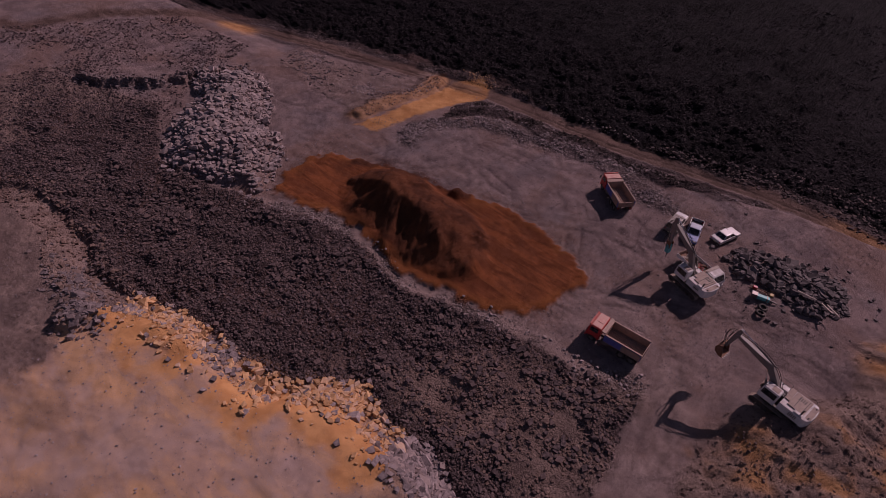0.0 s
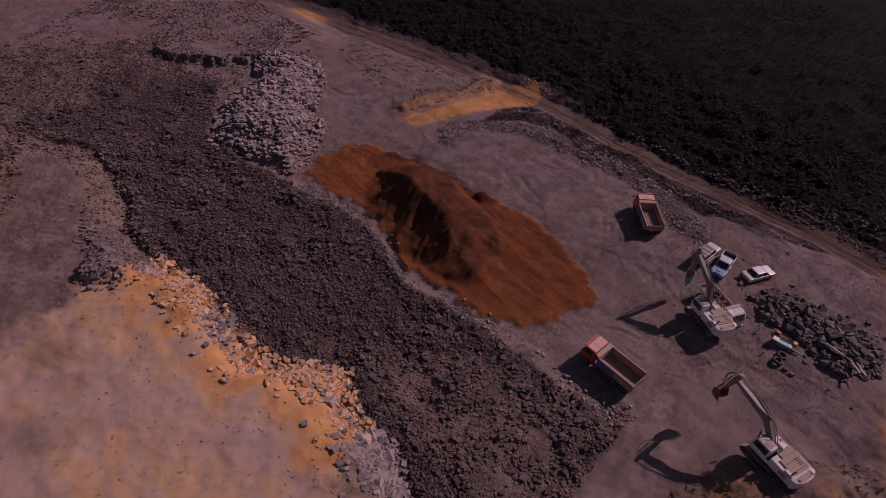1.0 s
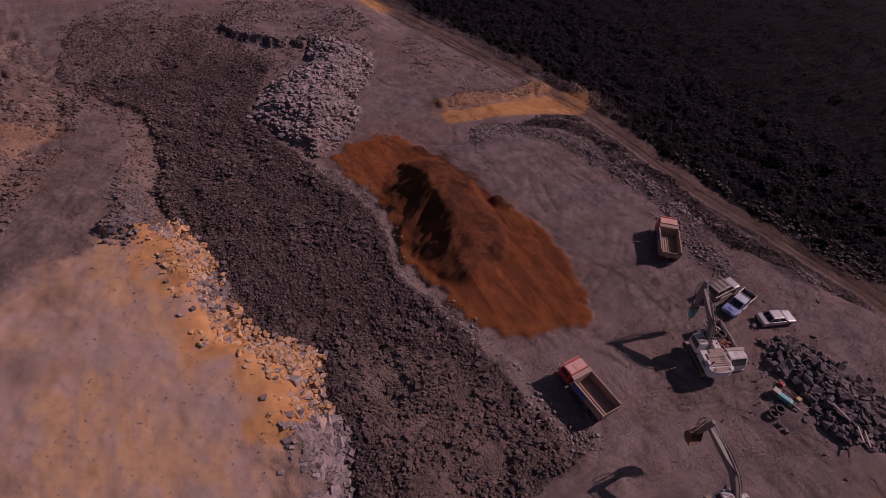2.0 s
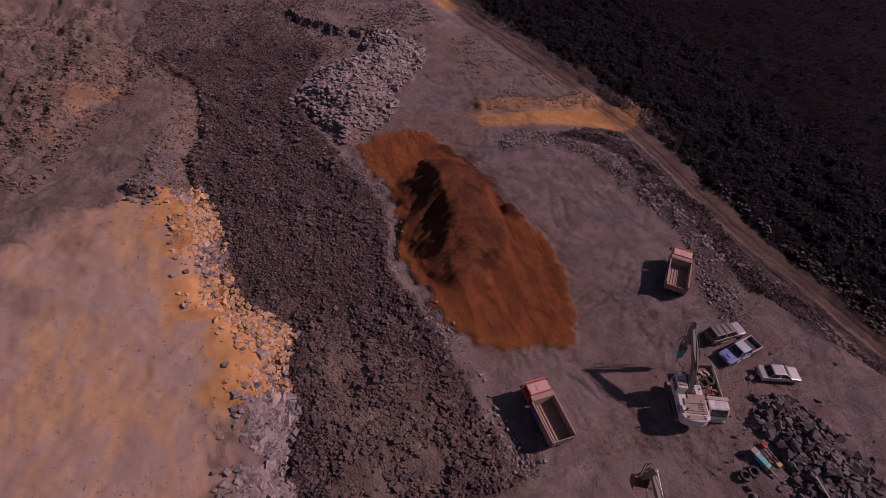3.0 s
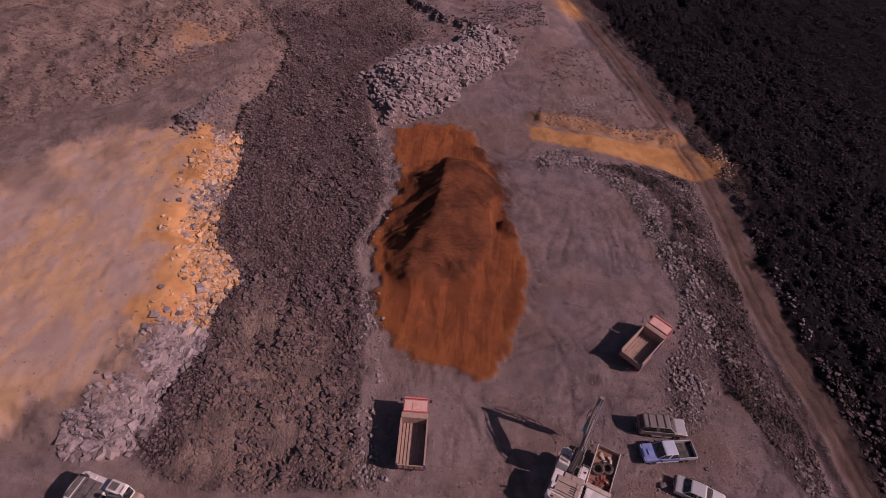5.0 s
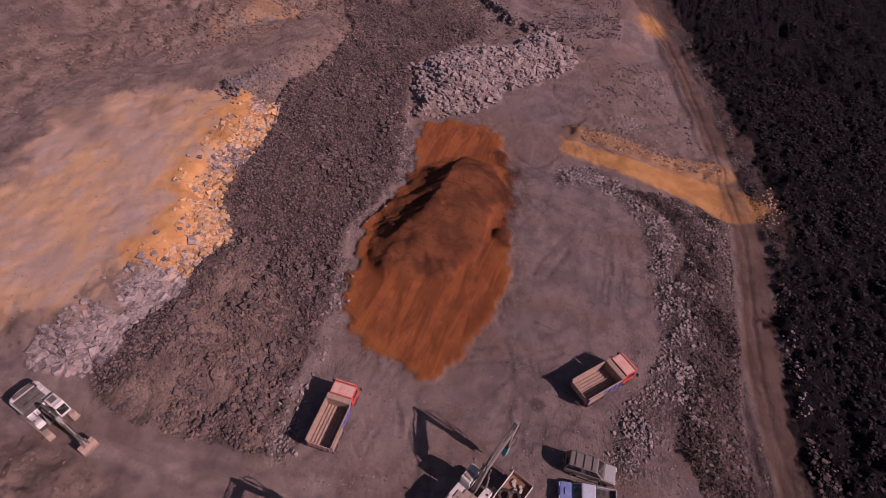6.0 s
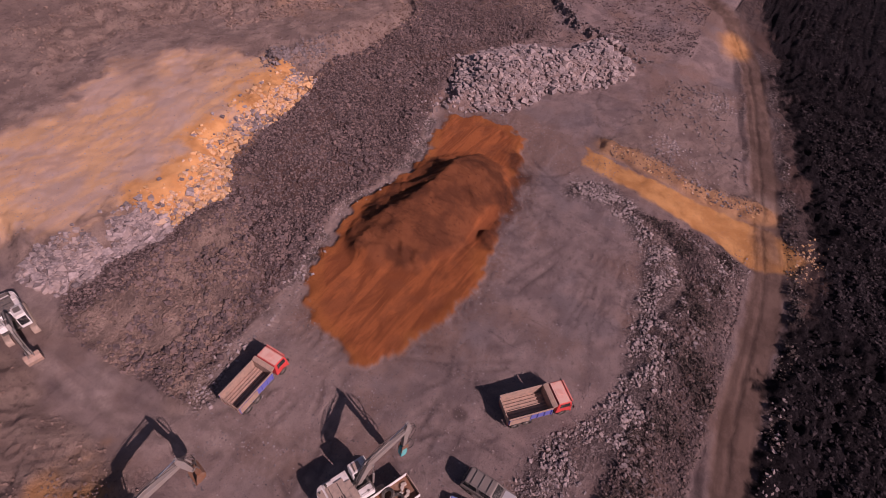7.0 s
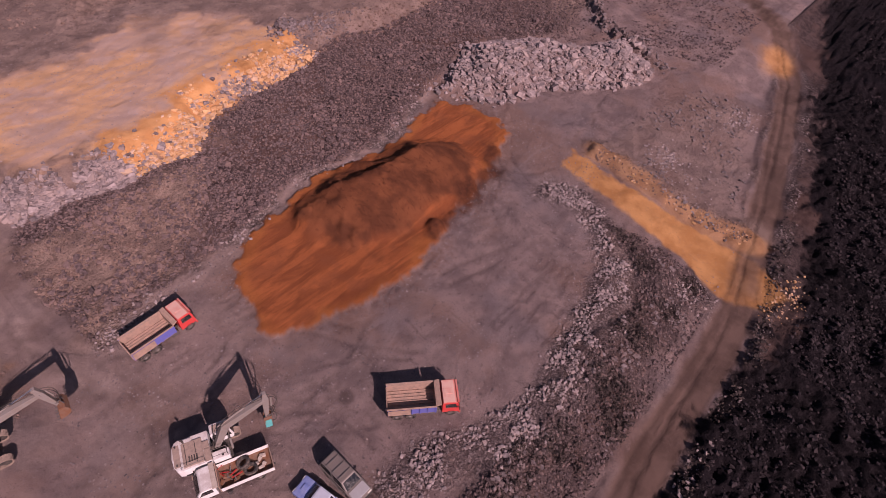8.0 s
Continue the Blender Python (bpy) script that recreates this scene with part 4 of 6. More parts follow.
loose("rubble", scatter(nr, [(-130, -60), (-10, -60), (-10, -17), (-47, -20), (-62, -18), (-110, -8)], 3500), 0.15, 0.7, 2.6, BROWN_CLOD, 41, "brown rubble on the slope behind the plateau", "rubble")

# dark clods on the bank and the slope
def BANK_W(x, y):
    z = zones(x, y)
    return z["z_bank"] * np.clip(1 - 1.25 * z["z_brown"], 0, 1)


EARTH_W = lambda x, y: step(vnoise(x, y, 3.5, 109) + 0.7 * vnoise(x, y, 1.2, 110) - 0.03 * (x + 12) + 0.02 * (y - 28), -0.45, 0.45)
loose("clods", scatter(nr, BANK, 66000, BANK_W), 0.09, 0.52, 2.8, CLOD, 35, "dark broken clods and stones covering the bank", "clods", 14, 7)
loose("clods", np.concatenate([scatter(nr, BANK, 1500, lambda x, y: BANK_W(x, y) * step(vnoise(x, y, 5.0, 113), -0.1, 0.3)), scatter(nr, EARTH, 700, EARTH_W)]), 0.35, 0.95, 2.6, CLOD, 58, "larger dark lumps lying among the clods of the bank", "clods", 14, 9)
loose("clods", scatter(nr, EARTH, 9000, EARTH_W), 0.04, 0.45, 3.8, BROWN_CLOD, 42, "brown earth clods on the end of the bank", "clods", 12, 9)
loose("stones", scatter(nr, SLOPE, 600, lambda x, y: step(vnoise(x, y, 3.0, 75), -0.1, 0.25)), 0.12, 0.7, 2.2, GREY_ROCK, 43, "grey stones on the slope above the road", "stones")
loose("clods", scatter(nr, SLOPE, 12000), 0.07, 0.50, 2.8, CLOD, 36, "dark clods and scrub on the slope above the road", "clods", 12, 7)
WEST = [(-76, 27), (-90, 40), (-96, 52), (-100, 60), (-122, 58), (-140, 30), (-120, 2), (-98, 0), (-80, 12), (-68, 20)]
loose("clods", scatter(nr, WEST, 17000, lambda x, y: step(vnoise(x, y, 8.0, 83) + 0.7 * vnoise(x, y, 2.5, 84), -0.45, 0.2)), 0.07, 0.62, 3.4, CLOD, 37, "dark clods on the ground beyond the rock heap", "clods", 12, 7)

# scrub on the dark field past the road
FAR = [(-160, 70), (-121, 76), (-102, 81), (-85, 86), (-67, 91), (-45, 91), (-10, 95), (5, 97), (20, 95), (60, 83), (90, 190), (-160, 190)]
NEAR = [(-100, 79.5), (-85, 84.5), (-67, 89.3), (-54, 89.3), (-45, 88.6), (-33, 88.6), (-25, 89.6), (-10, 93.4), (5, 96), (20, 96), (25, 118), (-100, 118)]
loose("clods", np.concatenate([scatter(nr, FAR, 14000), scatter(nr, NEAR, 22000, lambda x, y: step(vnoise(x, y, 5.0, 91) + 0.7 * vnoise(x, y, 1.6, 92), -0.6, 0.2))]), 0.08, 0.65, 2.8, SCRUB, 38, "dark clods lying over the field", "clods", 14, 7)
p = scatter(nr, FAR, 18000, lambda x, y: step(vnoise(x, y, 4.0, 77) + 0.5 * vnoise(x, y, 1.5, 78), -0.35, 0.2))
tagged(tufts("scrub", p, 0.35 + 0.9 * nr.random(len(p)) ** 2, SCRUB, 44), "low dark scrub covering the field past the road", "scrub", kind="stuff")
p = scatter(nr, SLOPE, 1500, lambda x, y: step(vnoise(x, y, 3.0, 79), -0.05, 0.25))
tagged(tufts("scrub", p, 0.3 + 0.7 * nr.random(len(p)) ** 2, DRY_SCRUB, 45), "dark dry scrub growing on the slope above the road", "scrub", kind="stuff")
loose("clods", scatter(nr, [(-28, 88), (0, 91), (14, 90), (60, 78), (60, 96), (20, 104), (5, 102), (-10, 96)], 3500), 0.12, 0.7, 2.4, CLOD, 46, "dark clods on the verge beside the road", "clods")
scarp_top = along_line(nr, [(-108, 28.5), (-104, 30.5), (-97, 37), (-93, 46), (-92, 55)], 420, -1.6, 0.6)
loose("rubble", scarp_top, 0.15, 0.9, 2.2, GREY_ROCK, 48, "grey stones along the low scarp beyond the rock heap", "rubble")
CORNER = [(-66, 57), (-64, 80), (-78, 75), (-95, 68), (-90, 60), (-78, 58)]
loose("rubble", scatter(nr, CORNER, 800, lambda x, y: step(vnoise(x, y, 5.0, 85) + 0.5 * vnoise(x, y, 2.0, 86), -0.2, 0.3)), 0.10, 0.7, 2.6, GREY_ROCK, 49, "grey rubble between the track and the road", "rubble")
loose("rubble", along_line(nr, [(-65.2, 58), (-65, 72), (-67, 80)], 900, -1.6, 1.8), 0.05, 0.38, 3.0, BROWN_CLOD, 50, "brown rubble on the bank beside the ochre track", "rubble")
loose("rubble", np.concatenate([nr.normal((-60.5, 87.2), (2.2, 0.9), (220, 2)), along_line(nr, [(-64.3, 58), (-64, 72), (-66, 80)], 160, -0.8, 1.0)]), 0.06, 0.42, 2.8, ORANGE_ROCK, 51, "ochre clods at the end of the track", "rubble")
verge = along_line(nr, ROAD[6:16], 6000, -4.2, -2.2)
verge = verge[vnoise(verge[:, 0], verge[:, 1], 3.0, 89) + 0.8 * vnoise(verge[:, 0], verge[:, 1], 1.2, 90) > 0.8 * nr.random(len(verge)) - 0.3]
loose("clods", verge[::2], 0.06, 0.45, 2.8, DRY_SCRUB, 53, "dark clods on the verge of the road", "clods")
loose("rubble", verge[1::6], 0.05, 0.36, 3.2, GREY_ROCK, 52, "grey rubble on the verge of the road", "rubble")
edge_band = along_line(nr, [(-94, 2), (-80, 12), (-66, 12), (-60, 9.5), (-53, 11)], 1500, -2.0, 4.0)
loose("rubble", edge_band, 0.1, 0.8, 2.8, BROWN_CLOD, 47, "brown stones along the edge of the plateau", "rubble")


# ---- shapes for machines ----
def box(bm, at, size, bevel=0.03, turn=None, top=None):
    """A box about at; top scales its upper face; turn is a matrix."""
    got = bmesh.ops.create_cube(bm, size=1)["verts"]
    for v in got:
        k = top if top and v.co.z > 0 else (1, 1)
        v.co = Vector((v.co.x * size[0] * k[0], v.co.y * size[1] * k[1], v.co.z * size[2]))
        if turn:
            v.co = turn @ v.co
        v.co += Vector(at)
    if bevel:
        edges = {e for v in got for e in v.link_edges}
        bmesh.ops.bevel(bm, geom=list(edges), offset=bevel, segments=2, affect="EDGES", profile=0.6)
    return bm


def slab(bm, outline, y0, y1, bevel=0.03):
    """An outline of (x, z) points drawn out from y0 to y1."""
    low = [bm.verts.new((x, y0, z)) for x, z in outline]
    high = [bm.verts.new((x, y1, z)) for x, z in outline]
    made = [bm.faces.new(low), bm.faces.new(high[::-1])]
    n = len(outline)
    for i in range(n):
        made.append(bm.faces.new((low[i], high[i], high[(i + 1) % n], low[(i + 1) % n])))
    bmesh.ops.recalc_face_normals(bm, faces=made)
    if bevel:
        edges = {e for f in made for e in f.edges}
        bmesh.ops.bevel(bm, geom=list(edges), offset=bevel, segments=2, affect="EDGES", profile=0.6)
    return bm


def rod(bm, a, b, r, sides=10, r2=None):
    a, b = Vector(a), Vector(b)
    m = Matrix.Translation((a + b) / 2) @ (b - a).to_track_quat("Z", "Y").to_matrix().to_4x4()
    bmesh.ops.create_cone(bm, cap_ends=True, segments=sides, radius1=r, radius2=r if r2 is None else r2, depth=(b - a).length, matrix=m)
    return bm


def lathe(bm, ring, at, axis="Y", sides=24):
    """A closed ring of (radius, offset) points turned about an axis through at."""
    rows = []
    for i in range(sides):
        a = 2 * math.pi * i / sides
        c, s = math.cos(a), math.sin(a)
        row = []
        for r, o in ring:
            p = (r * c, o, r * s) if axis == "Y" else (r * c, r * s, o)
            row.append(bm.verts.new(Vector(p) + Vector(at)))
        rows.append(row)
    faces, n = [], len(ring)
    for i in range(sides):
        u, v = rows[i], rows[(i + 1) % sides]
        for k in range(n):
            faces.append(bm.faces.new((u[k], v[k], v[(k + 1) % n], u[(k + 1) % n])))
    bmesh.ops.recalc_face_normals(bm, faces=faces)
    return bm


def hose(name, points, r, material, parent):
    cu = bpy.data.curves.new(name, "CURVE")
    cu.dimensions, cu.bevel_depth, cu.bevel_resolution, cu.resolution_u = "3D", r, 1, 6
    sp = cu.splines.new("BEZIER")
    sp.bezier_points.add(len(points) - 1)
    for bp, co in zip(sp.bezier_points, points):
        bp.co, bp.handle_left_type, bp.handle_right_type = co, "AUTO", "AUTO"
    cu.materials.append(material)
    ob = new(name, cu)
    ob.parent = parent
    return ob


def glass_material():
    m, t, b = node_material("dusty window glass")
    dust = ramp(t, grain(t, 0.35, 4), 0.35, 0.75, 0, 0.35)
    out(t, b, mix(t, dust, (0.012, 0.014, 0.017), (0.20, 0.17, 0.15)), calc(t, "ADD", 0.06, dust), 0.6)
    return m


def metal_material(name, colour, rough, metal, dust=0.4):
    m, t, b = node_material(name)
    n = grain(t, 0.4, 5, 0.65)
    out(t, b, mix(t, ramp(t, n, 0.35, 0.7, 0, dust), colour, (0.22, 0.165, 0.135)), rough, 0.4, metal)
    bump(t, b, grain(t, 0.05, 3), 0.004, 0.5)
    return m


GLASS = glass_material()
RUBBER = metal_material("dusty tyre rubber", (0.022, 0.021, 0.021), 0.85, 0.0, 0.55)
STEEL = metal_material("worn steel", (0.20, 0.18, 0.17), 0.5, 0.6, 0.5)
BLACK = metal_material("black steel frame", (0.025, 0.024, 0.024), 0.6, 0.0, 0.45)
RUST = metal_material("rusty steel", (0.20, 0.085, 0.045), 0.8, 0.1, 0.5)
CHROME = metal_material("bright rod", (0.75, 0.75, 0.75), 0.2, 1.0, 0.1)
BED = metal_material("dusty load bed", (0.40, 0.255, 0.195), 0.7, 0.0, 0.7)
TRACK_STEEL = metal_material("dust-caked crawler steel", (0.40, 0.29, 0.23), 0.8, 0.1, 0.8)
DECK = metal_material("dusty machine deck", (0.36, 0.26, 0.21), 0.75, 0.0, 0.75)
BOOM = metal_material("greyish boom paint", (0.24, 0.208, 0.192), 0.55, 0.0, 0.65)
DARK_DECK = metal_material("dark dusty deck", (0.10, 0.088, 0.084), 0.8, 0.0, 0.65)
TEAL = metal_material("teal breaker paint", (0.07, 0.42, 0.42), 0.5, 0.0, 0.2)
YELLOW = metal_material("faded yellow paint", (0.55, 0.36, 0.12), 0.6, 0.0, 0.4)
TIMBER = metal_material("weathered pale timber", (0.46, 0.38, 0.32), 0.9, 0.0, 0.4)
LAMP_RED = metal_material("red lamp glass", (0.45, 0.02, 0.02), 0.3, 0.0, 0.15)
LAMP_CLEAR = metal_material("lamp glass", (0.7, 0.68, 0.62), 0.2, 0.0, 0.2)
PLATE = metal_material("plate", (0.6, 0.55, 0.35), 0.5, 0.0, 0.3)
CAR_BLUE = paint("blue car paint", (0.10, 0.16, 0.42), dust=(0.34, 0.36, 0.48), amount=0.55, rough=0.3)
CAR_SILVER = paint("silver car paint", (0.52, 0.51, 0.51), amount=0.25, rough=0.3, metal=0.3)
CAR_GOLD = paint("grey brown car paint", (0.21, 0.18, 0.165), amount=0.35, rough=0.32, metal=0.3)
PALE_BLUE = paint("pale roof paint", (0.50, 0.55, 0.66), amount=0.3, rough=0.35)


def wheel(parent, x, y, r, w, rim_mat=STEEL):
    ring = [(r * 0.58, -w / 2), (r * 0.9, -w / 2), (r, -w * 0.36), (r, w * 0.36), (r * 0.9, w / 2), (r * 0.58, w / 2)]
    tyre = part("wheel", lathe(bmesh.new(), ring, (x, y, r)), RUBBER, parent)
    side = 1 if y > 0 else -1
    hub = [(0.001, -w * 0.3), (r * 0.58, -w * 0.38), (r * 0.58, w * 0.3), (r * 0.45, w * 0.30), (r * 0.32, w * 0.18), (r * 0.16, w * 0.24), (0.001, w * 0.26)]
    part("rim", lathe(bmesh.new(), [(a, b * side) for a, b in hub], (x, y, r), sides=18), rim_mat, tyre)
    return tyre


def put_on_ground(ob, x, y, turn, sink=0.0, pitch=0.0):
    z = float(np.mean(height(np.array([x, x + 1, x - 1, x]), np.array([y, y + 1, y - 1, y]))))
    ob.matrix_basis = pose(x, y, z - sink, 0, pitch, turn)
    return ob


# ---- tipper trucks: x forward, rear of the body at x = -3.0 ----
def tipper(label, rear_dust):
    t = tagged(new("tipper_truck"), label, "truck", "tipper trucks")
    bm = bmesh.new()
    for y in (-0.42, 0.42):
        box(bm, (0.1, y, 0.88), (5.6, 0.12, 0.24), 0.02)
    for x in (-2.6, -1.5, 0.4, 2.6):
        box(bm, (x, 0, 0.88), (0.12, 0.8, 0.16), 0.01)
    part("chassis", bm, BLACK, t)
    # open load body
    low, high, rear, front, half = 1.15, 2.2, -3.0, 1.35, 1.24
    bm = bmesh.new()
    box(bm, ((rear + front) / 2, 0, low), (front - rear, 2 * half, 0.08), 0.01)
    floor = part("load_floor", bm, BED, t, "dusty ribbed steel load floor")
    for y in np.linspace(-0.95, 0.95, 7):
        part("floor_rib", box(bmesh.new(), ((rear + front) / 2, float(y), low + 0.075), (front - rear - 0.12, 0.09, 0.09), 0.01), BED, floor)
    for side in (-1, 1):
        bm = bmesh.new()
        box(bm, ((rear + front) / 2, side * (half - 0.03), (low + high) / 2), (front - rear, 0.06, high - low), 0.01)
        wall_side = part("side_wall", bm, BLUE, t, "blue painted body side with dusty rim")
        b2 = bmesh.new()
        box(b2, ((rear + front) / 2, side * (half - 0.072), (low + high) / 2), (front - rear - 0.08, 0.016, high - low - 0.04), 0.0)
        part("lining", b2, BED, wall_side, "dusty brown inner lining")
        for x in np.linspace(rear + 0.1, front - 0.1, 7):
            b2 = bmesh.new()
            box(b2, (float(x), side * (half + 0.035), (low + high) / 2), (0.09, 0.09, high - low - 0.02), 0.012)
            part("stake", b2, BLUE, wall_side)
        b2 = bmesh.new()
        box(b2, ((rear + front) / 2, side * (half - 0.005), high + 0.03), (front - rear + 0.05, 0.14, 0.08), 0.015)
        part("top_rail", b2, BED, wall_side)
        b2 = bmesh.new()
        box(b2, (rear + rear_dust / 2 + 0.05, side * (half + 0.082), (low + high) / 2), (rear_dust, 0.012, high - low - 0.16), 0.0)
        part("side_panel", b2, BED, wall_side, "dusty bare side panel")
    bm = bmesh.new()
    box(bm, (front - 0.03, 0, (low + high) / 2 + 0.1), (0.07, 2 * half - 0.12, high - low + 0.2), 0.01)
    head = part("headboard", bm, BED, t)
    bm = bmesh.new()
    slab(bm, [(front, high + 0.02), (front + 0.42, high + 0.26), (front + 0.42, high + 0.31), (front, high + 0.22)], -half, half, 0.01)
    part("canopy", bm, BED, head)
    bm = bmesh.new()
    box(bm, (rear + 0.0, 0, (low + high) / 2 - 0.12), (0.07, 2 * half - 0.13, high - low - 0.3), 0.01)
    gate = part("tailgate", bm, BED, t)
    for y in np.linspace(-1.0, 1.0, 5):
        part("gate_rib", box(bmesh.new(), (rear - 0.05, float(y), (low + high) / 2 - 0.12), (0.05, 0.08, high - low - 0.34), 0.01), BED, gate)
    # cab
    bm = bmesh.new()
    slab(bm, [(1.86, 0.72), (3.38, 0.72), (3.46, 1.05), (3.42, 1.6), (3.22, 2.38), (3.05, 2.5), (1.95, 2.5), (1.86, 2.38)], -1.15, 1.15, 0.07)
    cab = part("cab", bm, RED, t, "red painted cab with a dust-faded roof")
    bm = bmesh.new()
    slab(bm, [(3.425, 1.62), (3.245, 2.30), (3.265, 2.31), (3.45, 1.62)], -0.98, 0.98, 0.0)
    part("windscreen", bm, GLASS, cab)
    bm = bmesh.new()
    box(bm, (2.45, 0.0, 2.52), (0.75, 0.55, 0.06), 0.02)
    part("roof_hatch", bm, FADED, cab)
    part("roof_panel", box(bmesh.new(), (2.48, 0, 2.505), (1.06, 2.14, 0.03), 0.01), FADED, cab, "salmon red sun-faded roof panel")
    bm = bmesh.new()
    box(bm, (3.27, 0, 2.5), (0.16, 2.2, 0.10), 0.02)
    part("sun_visor", bm, RED, cab)
    for side in (-1, 1):
        bm = bmesh.new()
        slab(bm, [(2.15, 1.6), (3.18, 1.6), (3.04, 2.26), (2.15, 2.26)], side * 1.145, side * 1.162, 0.0)
        part("side_window", bm, GLASS, cab)
        bm = bmesh.new()
        box(bm, (3.35, side * 1.42, 1.9), (0.07, 0.2, 0.42), 0.02)
        rod(bm, (3.3, side * 1.15, 2.1), (3.35, side * 1.42, 2.1), 0.02)
        rod(bm, (3.3, side * 1.15, 1.75), (3.35, side * 1.42, 1.75), 0.02)
        part("mirror", bm, BLACK, cab)
        bm = bmesh.new()
        box(bm, (3.45, side * 0.85, 0.98), (0.06, 0.34, 0.2), 0.02)
        part("headlight", bm, LAMP_CLEAR, cab)
        bm = bmesh.new()
        box(bm, (rear + 0.05, side * 0.9, 0.85), (0.06, 0.32, 0.14), 0.01)
        part("rear_light", bm, LAMP_RED, t)
        bm = bmesh.new()
        box(bm, (1.15, side * 0.82, 0.72), (0.75, 0.5, 0.5), 0.08)
        part("fuel_tank", bm, STEEL, t)
    bm = bmesh.new()
    box(bm, (3.45, 0, 0.62), (0.16, 2.3, 0.3), 0.04)
    part("bumper", bm, RED, t)
    bm = bmesh.new()
    box(bm, (3.44, 0, 1.2), (0.05, 1.5, 0.32), 0.02)
    part("grille", bm, BLACK, cab)
    for x in (2.65, -0.95, -2.15):
        for side in (-1, 1):
            wheel(t, x, side * 1.0, 0.5, 0.3 if x > 0 else 0.46)
    for side in (-1, 1):
        bm = bmesh.new()
        box(bm, (-2.8, side * 1.0, 0.72), (0.02, 0.5, 0.55), 0.0)
        part("mud_flap", bm, RUBBER, t)
    return t


put_on_ground(tipper("red and blue tipper truck with an empty dusty body", 2.2), -7.95, 43.53, 182.0)
put_on_ground(tipper("blue and red tipper truck parked near the rocky rim", 2.0), -20.65, 66.95, 139.5)


# ---- excavators: x forward, swing centre at the origin ----
def excavator(label, tip, wrist, tool, house_mat, tracks_turn=0.0, deck=None, bucket_mat=None):
    """tip: end of the boom; wrist: end of the arm; tool: 'bucket' or 'breaker'. Places are (x, z)."""
    e = tagged(new("excavator"), label, "excavator", "excavators")
    deck, bucket_mat = deck or DECK, bucket_mat or RUST
    rot = pose(0, 0, 0, 0, 0, tracks_turn)
    for side in (-1, 1):
        y = side * 1.2
        bm = bmesh.new()
        half, r = 1.75, 0.42
        run = []
        for k in range(15):
            run.append((-half + 2 * half * k / 14, 0.03, 0))
        for k in range(1, 7):
            a = math.pi * k / 7
            run.append((half + r * math.sin(a), 0.45 - r * math.cos(a), math.degrees(a)))
        for k in range(15):
            run.append((half - 2 * half * k / 14, 0.87, 180))
        for k in range(1, 7):
            a = math.pi * k / 7
            run.append((-half - r * math.sin(a), 0.45 + r * math.cos(a), 180 + math.degrees(a)))
        for x, z, a in run:
            box(bm, (x, y, z), (0.235, 0.6, 0.05), 0.0, Euler((0, radians(-a), 0)).to_matrix())
            box(bm, (x, y, z), (0.04, 0.6, 0.10), 0.0, Euler((0, radians(-a), 0)).to_matrix())
        bm.transform(rot)
        track = part("track", bm, TRACK_STEEL, e, "tan dust-caked steel crawler track")
        bm = bmesh.new()
        box(bm, (0, y, 0.45), (3.4, 0.34, 0.36), 0.05)
        bm.transform(rot)
        part("track_frame", bm, BLACK, track)
        for x, wr in ((-half, 0.36), (half, 0.36), (-1.0, 0.16), (-0.33, 0.16), (0.33, 0.16), (1.0, 0.16)):
            bm = bmesh.new()
            rod(bm, (x, y - 0.2, 0.45 if wr > 0.3 else 0.22), (x, y + 0.2, 0.45 if wr > 0.3 else 0.22), wr, 14)
            bm.transform(rot)
            part("roller", bm, BLACK, track)
    bm = bmesh.new()
    box(bm, (0, 0, 0.68), (1.9, 2.0, 0.4), 0.08)
    rod(bm, (0, 0, 0.85), (0, 0, 1.12), 0.75, 24)
    bm.transform(rot)
    part("undercarriage", bm, BLACK, e)
    # upper house
    bm = bmesh.new()
    box(bm, (-0.55, 0, 1.22), (3.9, 2.7, 0.24), 0.04)
    part("deck_frame", bm, BLACK, e)
    bm = bmesh.new()
    arc = [(-2.35, -1.4), (-2.75, -1.28), (-3.0, -0.8), (-3.08, 0.0), (-3.0, 0.8), (-2.75, 1.28), (-2.35, 1.4)]
    low = [bm.verts.new((x, y, 1.22)) for x, y in arc]
    high = [bm.verts.new((x, y, 2.3)) for x, y in arc]
    fs = [bm.faces.new(low), bm.faces.new(high)]
    for i in range(len(arc)):
        j = (i + 1) % len(arc)
        fs.append(bm.faces.new((low[i], low[j], high[j], high[i])))
    bmesh.ops.recalc_face_normals(bm, faces=fs)
    bmesh.ops.bevel(bm, geom=list(bm.edges), offset=0.07, segments=2, affect="EDGES", profile=0.6)
    part("counterweight", bm, house_mat, e, "rounded white counterweight")
    bm = bmesh.new()
    box(bm, (-1.25, 0, 1.80), (2.2, 2.72, 0.92), 0.05)
    hood = part("engine_housing", bm, house_mat, e)
    bm = bmesh.new()
    box(bm, (-1.45, -0.15, 2.31), (1.6, 2.1, 0.12), 0.03)
    part("engine_cover", bm, deck, hood, "dust-covered engine cover")
    for x in (-2.0, -1.2):
        bm = bmesh.new()
        box(bm, (x, -0.15, 2.385), (0.05, 1.75, 0.04), 0.0)
        part("cover_seam", bm, BLACK, hood)
    for k in range(5):
        bm = bmesh.new()
        box(bm, (-1.9 + 0.16 * k, 1.365, 1.85), (0.08, 0.03, 0.5), 0.0)
        part("vent_slat", bm, BLACK, hood)
    part("side_cover", box(bmesh.new(), (-1.85, 0.98, 2.3), (0.8, 0.5, 0.12), 0.03), house_mat, hood)
    part("walkway", box(bmesh.new(), (-0.35, -0.75, 2.29), (0.55, 1.1, 0.04), 0.01), deck, hood)
